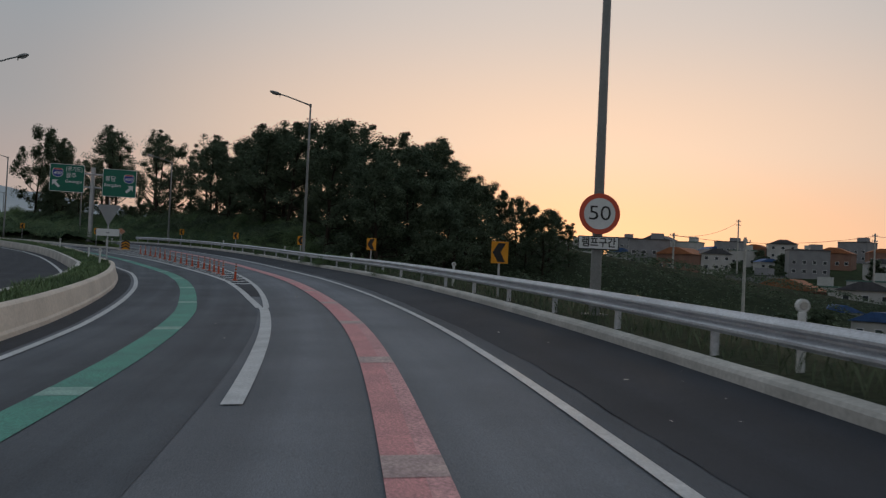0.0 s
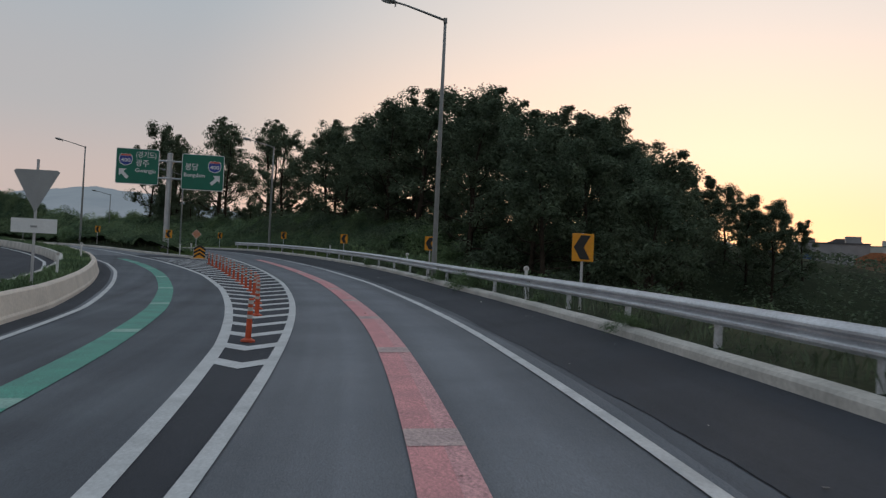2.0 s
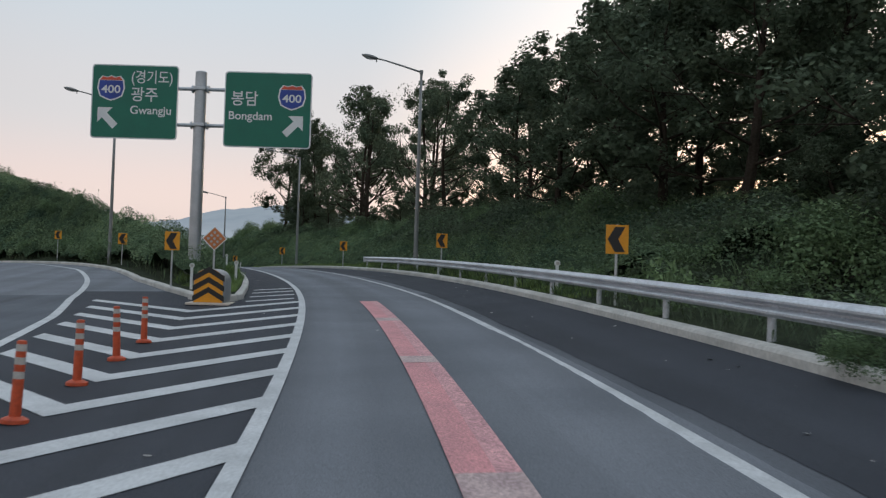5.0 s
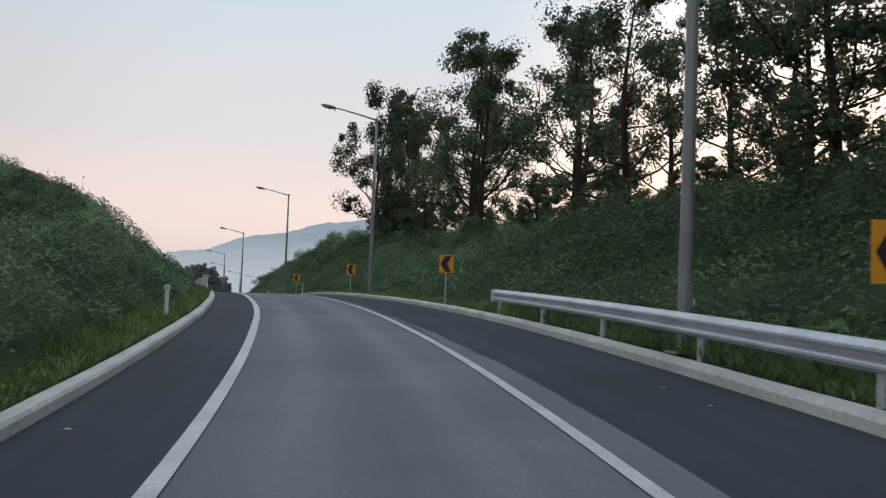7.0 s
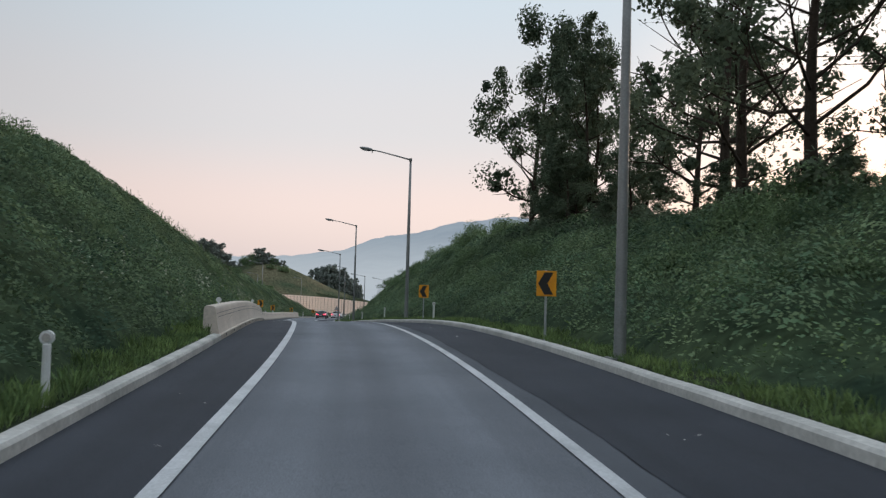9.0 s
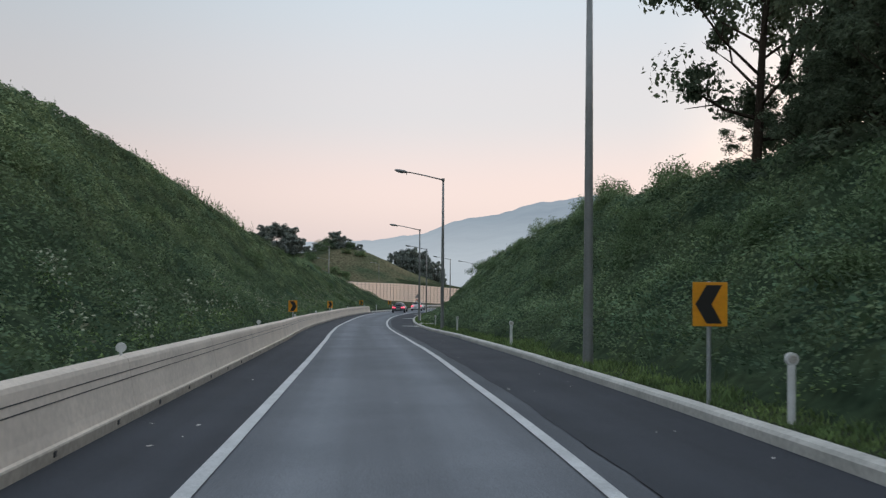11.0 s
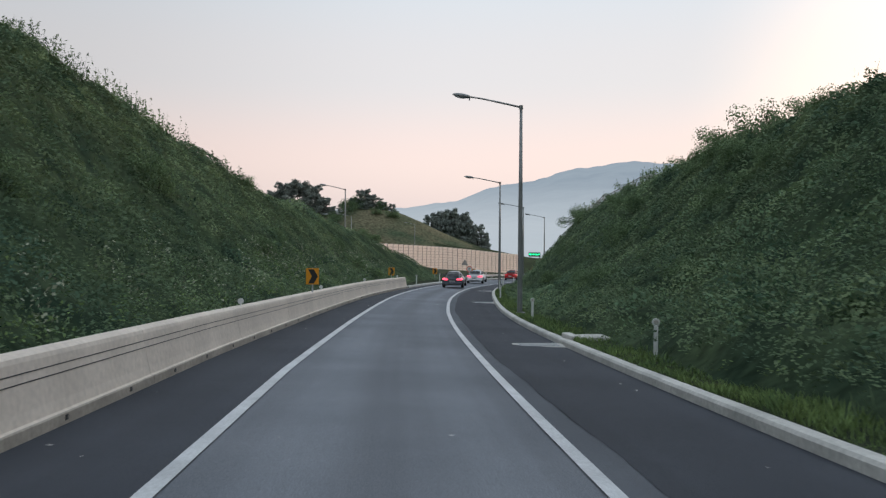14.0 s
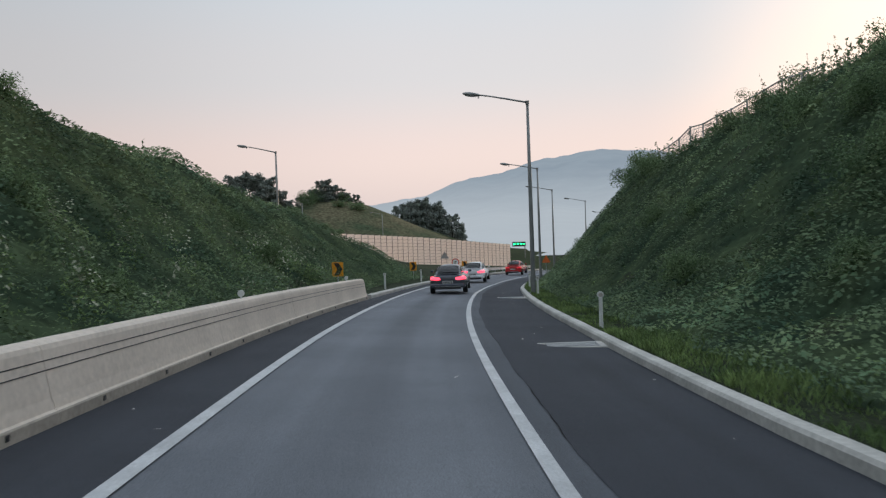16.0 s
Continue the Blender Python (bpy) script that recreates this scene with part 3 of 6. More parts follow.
BARRIER = [(0.0, -0.1), (0.0, 0.115), (0.012, 0.13), (0.05, 0.145), (0.08, 0.26), (0.115, 0.45), (0.160, 0.745), (0.18, 0.795), (0.235, 0.825), (0.40, 0.825), (0.44, 0.785), (0.46, -0.1)][::-1]
PLINTH = mat("stained_concrete", (0.44, 0.385, 0.325), (0.33, 0.29, 0.245), rough=0.9, scale=1.2, fine=14, bump=0.2, grain=0.14)
weep = None
for k in range(18):
    s0 = 149.8 + k * 7.0
    s1 = min(s0 + 6.994, 275.2)
    section = tagged(sweep("barrier", BARRIER, s0 + 0.006, s1, kerb_l, CONCRETE, step=1.0), "cast concrete barrier section with two grooves", "barrier", "barrier sections", "structure")
    plinth = sweep("plinth", [(-0.004, -0.1), (-0.004, 0.116), (0.011, 0.132), (0.011, -0.1)][::-1], s0 + 0.006, s1, kerb_l, PLINTH, step=1.0, parent=section)
    for j in range(3):
        sw = s0 + 1.2 + 2.33 * j
        if sw > s1 - 0.2:
            break
        m = Matrix.Translation(spot(sw, float(kerb_l(sw)) - 0.005, 0.07)) @ Matrix.Rotation(radians(heading(sw)), 4, "Z")
        if weep is None:
            hole = part("weep_hole", box(0.02, 0.075, 0.06, 0, 0, 0, 0.004), DARK, plinth, "dark weep hole")
            weep = hole.data
        else:
            hole = new("weep_hole", weep)
            hole.parent = plinth
        hole.matrix_basis = m
for z, x in ((0.535, 0.128), (0.632, 0.1425)):
    tagged(sweep("trim", [(x - 0.004, z), (x - 0.002, z + 0.011), (x + 0.05, z + 0.011), (x + 0.05, z)], 150.1, 275, kerb_l, DARK, step=1.0), "dark groove along the barrier", "barrier groove", kind="structure")
WALL = [(0.0, -0.1), (0.02, 0.08), (0.06, 0.14), (0.16, 0.55), (0.22, 0.60), (0.36, 0.60), (0.40, 0.55), (0.40, -0.1)][::-1]
tagged(sweep("planter_wall", WALL, -40, 170, bar_l, CONCRETE, step=1.0), "pale concrete wall of a grassy median", "median wall", kind="structure")
tagged(strip("ground_median", -40, 170, off(bar_l, 0.38), off(bar_l, 1.75), 0.50, SOIL, cols=3), "dry grass strip in the median", "ground", kind="structure")
tagged(sweep("kerb", [(0.0, -0.1), (0.0, 0.52), (0.2, 0.52), (0.24, 0.16), (0.24, -0.1)], -40, 170, off(bar_l, 1.7), KERB, step=1.0), "concrete kerb of the grassy median", "kerb", kind="structure")



def median_grass():
    rng = np.random.RandomState(61)
    n = 26000
    s = rng.uniform(-6, 118, n)
    p = at(s, bar_l(s) + rng.uniform(0.42, 1.66, n))
    p[:, 2] += 0.48
    tuft = 0.4 + 0.6 * (0.5 + 0.5 * np.sin(p[:, 0] * 2.1 + 1.5 * np.sin(p[:, 1] * 1.3)))
    hgt = 0.24 * tuft * (0.4 + 0.9 * rng.rand(n))
    az = rng.rand(n) * 6.283
    out = np.stack([np.cos(az), np.sin(az), np.zeros(n)], 1)
    side = np.stack([-np.sin(az), np.cos(az), np.zeros(n)], 1) * 0.012
    up = np.array([0, 0, 1.0])
    mid = p + out * (hgt * 0.25)[:, None] + up * (hgt * 0.6)[:, None]
    tip = p + out * (hgt * 0.6)[:, None] + up * hgt[:, None]
    tagged(quads_object("grass", np.stack([p, mid + side, tip, mid - side], 1).reshape(-1, 3), LEAF_BUSH), "uneven grass growing on the median", "grass", kind="stuff")


# ---- trees ----


def blade_axes(face, rng):
    """Two axes of a leaf that lies across its facing direction, turned at random."""
    face = face / np.linalg.norm(face, axis=1)[:, None]
    a = np.cross(face, rng.normal(size=face.shape))
    a /= np.linalg.norm(a, axis=1)[:, None]
    return a, np.cross(face, a)


def leaves(centers, sizes, rng, count, spread, squash=0.8, long=1.5):
    """Arrays of verts for leaf blades scattered round clump centres."""
    k = len(centers)
    idx = np.repeat(np.arange(k), count)
    d = rng.normal(size=(len(idx), 3))
    d /= np.linalg.norm(d, axis=1)[:, None]
    r = rng.rand(len(idx)) ** 0.45
    off3 = d * (r * spread[idx])[:, None]
    off3[:, 2] *= squash
    c = centers[idx] + off3
    face = d + rng.normal(size=d.shape) * 0.55 + np.array([0, 0, 0.35])
    a, b = blade_axes(face, rng)
    sz = (sizes[idx] * (0.6 + 0.8 * rng.rand(len(idx))))[:, None]
    v = np.stack([c - a * sz * long * 0.5, c + b * sz * 0.45, c + a * sz * long * 0.5, c - b * sz * 0.45], 1)
    return v.reshape(-1, 3)


def quads_object(name, verts, material, parent=None):
    me = bpy.data.meshes.new(name)
    n = len(verts) // 4
    me.vertices.add(len(verts))
    me.vertices.foreach_set("co", np.asarray(verts, np.float32).ravel())
    me.loops.add(4 * n)
    me.loops.foreach_set("vertex_index", np.arange(4 * n, dtype=np.int32))
    me.polygons.add(n)
    me.polygons.foreach_set("loop_start", np.arange(0, 4 * n, 4, dtype=np.int32))
    me.polygons.foreach_set("loop_total", np.full(n, 4, np.int32))
    me.materials.append(material)
    me.update(calc_edges=True)
    ob = new(name, me)
    if parent:
        ob.parent = parent
    return ob


median_grass()


def build_tree(seed, height, spread, bare, leaf=0.145, per=165, low=0.14, leafy=None):
    """A broad-leaved tree: winding tapered trunk, limbs that bend upwards, leaf clumps along the limbs and their side shoots."""
    rng = np.random.RandomState(seed)
    root = new("tree")
    bm = bmesh.new()
    lean = rng.normal(size=2) * 0.05
    bend = 0.022 * height
    trunk = [Vector((lean[0] * height * f + bend * f * math.sin(5.5 * f + seed), lean[1] * height * f + bend * f * math.cos(4.5 * f + seed), height * 0.84 * f - 0.4 * (f == 0))) for f in np.linspace(0, 1, 11)]
    r0 = height * 0.017
    tube(trunk, [r0 * (1.35 if i == 0 else 1 - 0.86 * i / 10) for i in range(11)], 8, bm)
    tips = []
    n_limb = int(12 + height * 0.6)

    def way(az, el):
        return Vector((math.cos(az) * math.cos(el), math.sin(az) * math.cos(el), math.sin(el)))

    for i in range(n_limb):
        f = low + (0.98 - low) * (i + rng.rand() * 0.6) / n_limb
        g = (f - low) / (1 - low)
        k = min(9, int(f * 10))
        start = trunk[k].lerp(trunk[k + 1], f * 10 - k)
        az, el = 2.4 * i + rng.rand() * 0.9, radians(8 + 48 * g + rng.normal() * 12)
        reach = spread * (1.22 - 0.62 * g) * (0.65 + 0.6 * rng.rand()) * (0.75 + 0.25 * min(1, g * 5))
        pts = [start]
        for step, bow in ((0.40, 0.0), (0.35, 0.28), (0.30, 0.5)):
            az += rng.normal() * 0.25
            pts.append(pts[-1] + way(az, min(1.45, el + bow)) * reach * step)
        rr = max(0.02, r0 * 0.36 * (1.1 - f))
        tube(pts, [rr, rr * 0.75, rr * 0.5, rr * 0.15], 5, bm, caps=False)
        tips += [(pts[3], 1.0), (pts[2], 0.8)]
        for j in range(5):
            u = 0.9 + 2.0 * rng.rand()
            at0 = pts[int(u)].lerp(pts[int(u) + 1], u - int(u))
            e2 = at0 + way(az + rng.normal() * 1.0, el + rng.uniform(-0.35, 0.9)) * reach * rng.uniform(0.22, 0.46)
            tube([at0, e2], [rr * 0.4, rr * 0.12], 4, bm, caps=False)
            tips.append((e2, 0.85))
    keep = [t for t in tips if rng.rand() > bare]
    cs = np.array([t[0] for t in keep])
    sp = np.array([t[1] for t in keep]) * spread * 0.235 * (0.45 + 1.0 * rng.rand(len(keep)))
    vs = leaves(cs, np.full(len(cs), leaf), rng, per, sp, 0.86)
    k = height / vs[:, 2].max()
    bm.transform(Matrix.Scale(k, 4))
    part("trunk", bm, BARK, root)
    quads_object("crown", vs * k, leafy or LEAF_TREE, root)
    return root


def way_of(x, y):
    ss = np.arange(-40, 360, 0.5)
    q, _ = center(ss)
    k = int(((q[:, 0] - x) ** 2 + (q[:, 1] - y) ** 2).argmin())
    _, d = center(ss[k:k + 1])
    return ss[k], float(-d[0, 1] * (x - q[k, 0]) + d[0, 0] * (y - q[k, 1]))


def ground_z(s, lat):
    s, lat = np.asarray(s, float), np.asarray(lat, float)
    base = at(s, lat)[..., 2]
    r = rise_right(s, kerb_r(s) - lat)
    l = rise_left(s, lat - kerb_l(s))
    return base + np.where(lat < 0, r, l)


TREE_TEXT = "tall leafy broad-leaved tree, dark against the evening sky"
models = [build_tree(1, 14.0, 3.8, 0.26, per=150), build_tree(2, 15.0, 3.9, 0.52, per=130, low=0.14), build_tree(3, 12.5, 4.0, 0.22, per=150), build_tree(4, 16.5, 4.0, 0.54, per=130, low=0.16), build_tree(5, 13.5, 3.7, 0.30, per=150, low=0.12)]
dense = tagged(build_tree(6, 12.0, 4.8, 0.0, leaf=0.36, per=80, low=0.03, leafy=LEAF_HAZED), "distant rounded tree on a low hill", "tree", "trees on the far hill")
low_tree = tagged(build_tree(7, 10.0, 4.6, 0.0, leaf=0.55, per=26, low=0.10), "dark tree between the houses", "tree", "trees in the town")
for m0 in models:
    tagged(m0, TREE_TEXT, "tree", "wood beside the ramp")
WOOD = [(76, -16, 12.3), (80, -25, 11.7), (84, -38, 8.0), (87, -14.5, 12.6), (91, -20, 11.1), (95, -30, 12.3), (97, -14, 12.5), (100, -43, 7.8),
        (103, -22, 14.0), (106, -34, 13.7), (108, -14, 11.5), (112, -50, 10.4), (114, -19, 13.8), (119, -13.5, 11.2), (122, -26, 14.5), (126, -17.5, 12.3),
        (132, -13.5, 12.5), (136, -21, 14.5), (141, -15, 13.5), (147, -18, 15), (152, -13.5, 14.4), (156, -22, 17), (161, -16, 17.2), (168, -19, 18.4),
        (187, -19, 15.8), (197, -17.3, 19.2), (90, -30, 10.2), (110, -42, 13.6), (100, -12.5, 11.8), (106, -17.5, 13.7), (112, -12.8, 10.7), (117, -17, 12.0),
        (72, -20, 11.3), (82, -17, 11.8), (86, -30, 9.7), (94, -24, 11.0), (102, -36, 12.2), (116, -30, 15.6),
        (79, -20, 11.9), (85, -21, 12.5), (99, -18, 13.3), (89, -25, 12.4), (191, -20.5, 15.2),
        (181, -23.5, 16), (200, -21, 15.5), (129, -19, 13.5), (144, -22, 13.5)]
# the low end of the wood, given by place and the height of the tree's top
WOOD_LOW = ((-2, 95, 11.5), (4, 96, 9.8), (2, 101, 10.6), (6, 103, 9.8), (8.4, 104.5, 9.4), (10.5, 106, 9.0), (9.0, 98, 7.8), (12.2, 104, 8.0), (13.8, 111, 8.2), (14.6, 104, 6.4))
used = set()
rnd = random.Random(5)
for i, (s, lat, h) in enumerate(WOOD):
    j = (0, 2, 4)[i % 3] if s < 121 or s > 180 else (1, 3)[i % 2]
    src = models[j]
    p = spot(s, lat)
    p.z = float(ground_z(s, lat)) - 0.1
    k = h / (14.0, 15.0, 12.5, 16.5, 13.5)[j]
    wide = 1.22 if s < 121 else 0.82 if s > 183 else 1.0
    m = Matrix.Translation(p) @ Matrix.Rotation(rnd.random() * 6.28, 4, "Z")
    if src not in used:
        used.add(src)
        src.matrix_basis = m @ Matrix.Diagonal((k * wide, k * wide, k, 1))
    else:
        ob = copy_thing(src, m)
        ob.scale = (k * wide, k * wide, k)


for i in range(55):
    s, lat = (92 + i * 2.3 if i < 32 else 183 + (i - 32) * 2.1 if i < 42 else 148 + (i - 42) * 4.1) + rnd.uniform(-1, 1), rnd.uniform(-25, -13.5) if i < 32 else rnd.uniform(-23, -16)
    p = spot(s, lat)
    p.z = float(ground_z(s, lat)) - 0.1
    k = rnd.uniform(0.26, 0.42) if s < 118 else rnd.uniform(0.24, 0.40) if i > 41 else rnd.uniform(0.20, 0.32) if s < 175 else rnd.uniform(0.34, 0.50)
    ob = copy_thing(models[(0, 2)[i % 2]], Matrix.Translation(p) @ Matrix.Rotation(rnd.random() * 6.28, 4, "Z"))
    ob.scale = (k * 1.35, k * 1.35, k)
    tagged(ob, "young leafy tree in the undergrowth of the wood", "tree", "young trees in the wood")


for i, (x, y, top) in enumerate(WOOD_LOW):
    s, lat = way_of(x, y)
    base = float(ground_z(s, lat)) - 0.2
    j = (0, 2, 4)[i % 3]
    k = (top - base) / (14.0, 15.0, 12.5, 16.5, 13.5)[j]
    ob = copy_thing(models[j], Matrix.Translation((x, y, base)) @ Matrix.Rotation(i * 1.9, 4, "Z"))
    ob.scale = (k * 1.15, k * 1.15, k)


def bush(seed, radius, height, leaf, count, material):
    rng = np.random.RandomState(seed)
    n = 16
    cs = np.stack([rng.normal(size=n) * radius * 0.42, rng.normal(size=n) * radius * 0.42, (0.15 + 0.75 * rng.rand(n)) * height], 1)
    root = new("shrub")
    quads_object("foliage", leaves(cs, np.full(n, leaf), rng, count, np.full(n, radius * 0.45), 0.9, 1.3), material, root)
    bm = bmesh.new()
    for c in cs[:7]:
        tube([Vector((0, 0, -0.2)), Vector(c) * 0.6, Vector(c)], [0.03, 0.02, 0.008], 4, bm, caps=False)
    part("stem", bm, BARK, root)
    return root


shrubs = [bush(11, 1.4, 1.8, 0.072, 250, LEAF_BUSH), bush(12, 1.7, 2.3, 0.080, 280, LEAF_BUSH), bush(13, 1.1, 1.3, 0.062, 230, LEAF_BUSH)]
for b in shrubs:
    tagged(b, "dense green roadside shrub on the bank", "shrub", "shrubs on the bank")
spots = []
for s in np.arange(60, 200, 3.7):
    for lat in (-9.2, -12.0, -16.0):
        spots.append((s + rnd.uniform(-1.2, 1.2), lat + rnd.uniform(-1, 1), rnd.uniform(0.65, 1.3) * (0.75 if lat > -10 else 1.0) * (0.65 if s > 165 else 0.8)))
for s in np.arange(122, 300, 3.4):
    spots.append((s + rnd.uniform(-1.2, 1.2), float(kerb_r(s)) - rnd.uniform(3.4, 9.5), rnd.uniform(0.35, 0.85)))
first = {}
for i, (s, lat, k) in enumerate(spots):
    if lat > float(kerb_r(s)) - 3.2:
        continue
    src = shrubs[i % 3]
    p = spot(s, lat)
    p.z = float(ground_z(s, lat)) - 0.05
    m = Matrix.Translation(p) @ Matrix.Rotation(rnd.random() * 6.28, 4, "Z")
    if src not in first:
        first[src] = True
        src.matrix_basis = m @ Matrix.Scale(k, 4)
    else:
        copy_thing(src, m).scale = (k, k, k)

for i, (s, k) in enumerate(((54.8, 0.34), (56.0, 0.42), (57.1, 0.30), (60.2, 0.36), (61.0, 0.26), (64.5, 0.28), (69.0, 0.24), (76.5, 0.26), (83.0, 0.22), (47.8, 0.2), (40.5, 0.2))):
    m = Matrix.Translation(spot(s, float(kerb_r(s)) - 0.32 + 0.10 * math.sin(i * 2.0), 0.06)) @ Matrix.Rotation(i * 1.7, 4, "Z")
    ob = copy_thing(shrubs[i % 3], m)
    ob.scale = (k, k * 1.2, k * 0.8)
    tagged(ob, "leafy weed clump spilling over the kerb", "weeds", "weed clumps on the kerb")

# ---- weeds and grass on the banks ----


CHANCE = np.random.RandomState(3).rand(128, 128, 4)


def domes(x, y, cell, seed):
    """Rounded clumps of uneven size, one to a cell: height over the ground from 0 to 1."""
    best = np.zeros(len(x))
    ix, iy = np.floor(x / cell).astype(int), np.floor(y / cell).astype(int)
    for dx in (-1, 0, 1):
        for dy in (-1, 0, 1):
            cx, cy = ix + dx, iy + dy
            h = CHANCE[(cx + int(seed * 17)) & 127, (cy + int(seed * 31)) & 127]
            r2 = ((x - (cx + h[:, 0]) * cell) ** 2 + (y - (cy + h[:, 1]) * cell) ** 2) / (cell * (0.45 + 0.55 * h[:, 2])) ** 2
            best = np.maximum(best, (0.25 + 0.75 * h[:, 3]) * np.sqrt(np.clip(1 - r2, 0, 1)))
    return best


def skin(x, y, cell):
    """Height of the growth over the ground, from 0 to about 1.4: large, middling and small clumps."""
    x, y = np.ravel(x), np.ravel(y)
    return 0.02 + 0.50 * domes(x, y, cell * 2.2, 9.0) + 0.62 * domes(x, y, cell, 1.0) + 0.34 * domes(x, y, cell * 0.42, 5.0)


def weeds(name, n, s_rng, d_rng, right, tall, wide, material, seed, label, power=1.0, fade=None):
    rng = np.random.RandomState(seed)
    s = rng.uniform(*s_rng, n)
    d = d_rng[0] + (d_rng[1] - d_rng[0]) * rng.rand(n) ** power
    if not right:
        ok = d < isle_width(s) - 0.6
        s, d = s[ok], d[ok]
    lat = kerb_r(s) - d if right else kerb_l(s) + d
    p = at(s, lat)
    p[:, 2] += (rise_right(s, d) if right else rise_left(s, d)) - 0.03
    k = len(p)
    clump = 0.55 + 0.75 * (0.5 + 0.5 * np.sin(p[:, 0] * 0.9 + 2 * np.sin(p[:, 1] * 0.5)) * np.cos(p[:, 1] * 0.8))
    hgt = tall * clump * (0.5 + 0.8 * rng.rand(k)) * (0.35 + 1.0 * domes(p[:, 0], p[:, 1], 1.3, 3.0))
    if fade is not None:
        hgt *= fade(s, d)
    az = rng.rand(k) * 6.283
    leanv = np.stack([np.cos(az), np.sin(az), np.zeros(k)], 1) * (hgt * (0.2 + 0.6 * rng.rand(k)))[:, None]
    sa = az + 1.57 + rng.normal(size=k) * 0.5
    side = np.stack([np.cos(sa), np.sin(sa), np.zeros(k)], 1) * (wide * (0.6 + 0.8 * rng.rand(k)))[:, None]
    mid = p + leanv * 0.45 + np.array([0, 0, 1]) * (hgt * 0.6)[:, None]
    tip = p + leanv + np.array([0, 0, 1]) * hgt[:, None]
    v = np.stack([p, mid + side * 0.5, tip, mid - side * 0.5], 1).reshape(-1, 3)
    return tagged(quads_object(name, v, material), label, "grass", kind="stuff")


def low_near_kerb(s, d):
    return (0.25 + 0.75 * smooth01((d - 0.4) / 1.8)) * (1 - 0.55 * smooth01((s - 228) / 26))


def cover(name, n, s_rng, d_rng, right, tall, size, material, seed, label, fade=None, power=1.0, tufts=None, cell=2.2, grow=0.0):
    """Leafy growth in rounded clumps over the bank, thickest at the clumps' skin."""
    rng = np.random.RandomState(seed)
    s = rng.uniform(*s_rng, n)
    d = d_rng[0] + (d_rng[1] - d_rng[0]) * rng.rand(n) ** power
    if not right:
        ok = d < isle_width(s) - 0.6
        s, d = s[ok], d[ok]
    k = len(s)
    p = at(s, kerb_r(s) - d if right else kerb_l(s) + d)
    p[:, 2] += rise_right(s, d) if right else rise_left(s, d)
    a1 = np.sin(p[:, 0] * 0.8 + 2.0 * np.sin(p[:, 1] * 0.45)) * np.cos(p[:, 1] * 0.7 + 1.5 * np.sin(p[:, 0] * 0.3))
    a2 = np.sin(p[:, 0] * 2.3 + p[:, 1] * 1.1) * np.cos(p[:, 1] * 2.6 - p[:, 0] * 0.7)
    if tufts is not None:
        ok = (a2 > tufts) & (a1 > -0.2)
        s, d, p, k = s[ok], d[ok], p[ok], int(ok.sum())
    shape = skin(p[:, 0], p[:, 1], cell)
    keep = rng.rand(k) < 0.04 + 1.7 * np.clip(shape - 0.28, 0, 1)
    s, d, p, shape, k = s[keep], d[keep], p[keep], shape[keep], int(keep.sum())
    scale_z = np.full(k, tall) if fade is None else tall * fade(s, d)
    e = 0.12
    slope = np.stack([skin(p[:, 0] + e, p[:, 1], cell) - shape, skin(p[:, 0], p[:, 1] + e, cell) - shape], 1) / e * scale_z[:, None]
    slope = np.clip(slope, -2.5, 2.5)
    p[:, 2] += scale_z * shape * (1 - 0.40 * rng.rand(k) ** 1.6)
    face = np.concatenate([-slope, np.ones((k, 1))], 1)
    face /= np.linalg.norm(face, axis=1)[:, None]
    a, b = blade_axes(face + rng.normal(size=(k, 3)) * 0.26, rng)
    sz = ((size + grow * d) * (0.5 + 1.0 * rng.rand(k)))[:, None]
    v = np.stack([p - a * sz * 0.7, p + b * sz * 0.42, p + a * sz * 0.7, p - b * sz * 0.42], 1).reshape(-1, 3)
    return tagged(quads_object(name, v, material), label, "weeds", kind="stuff")


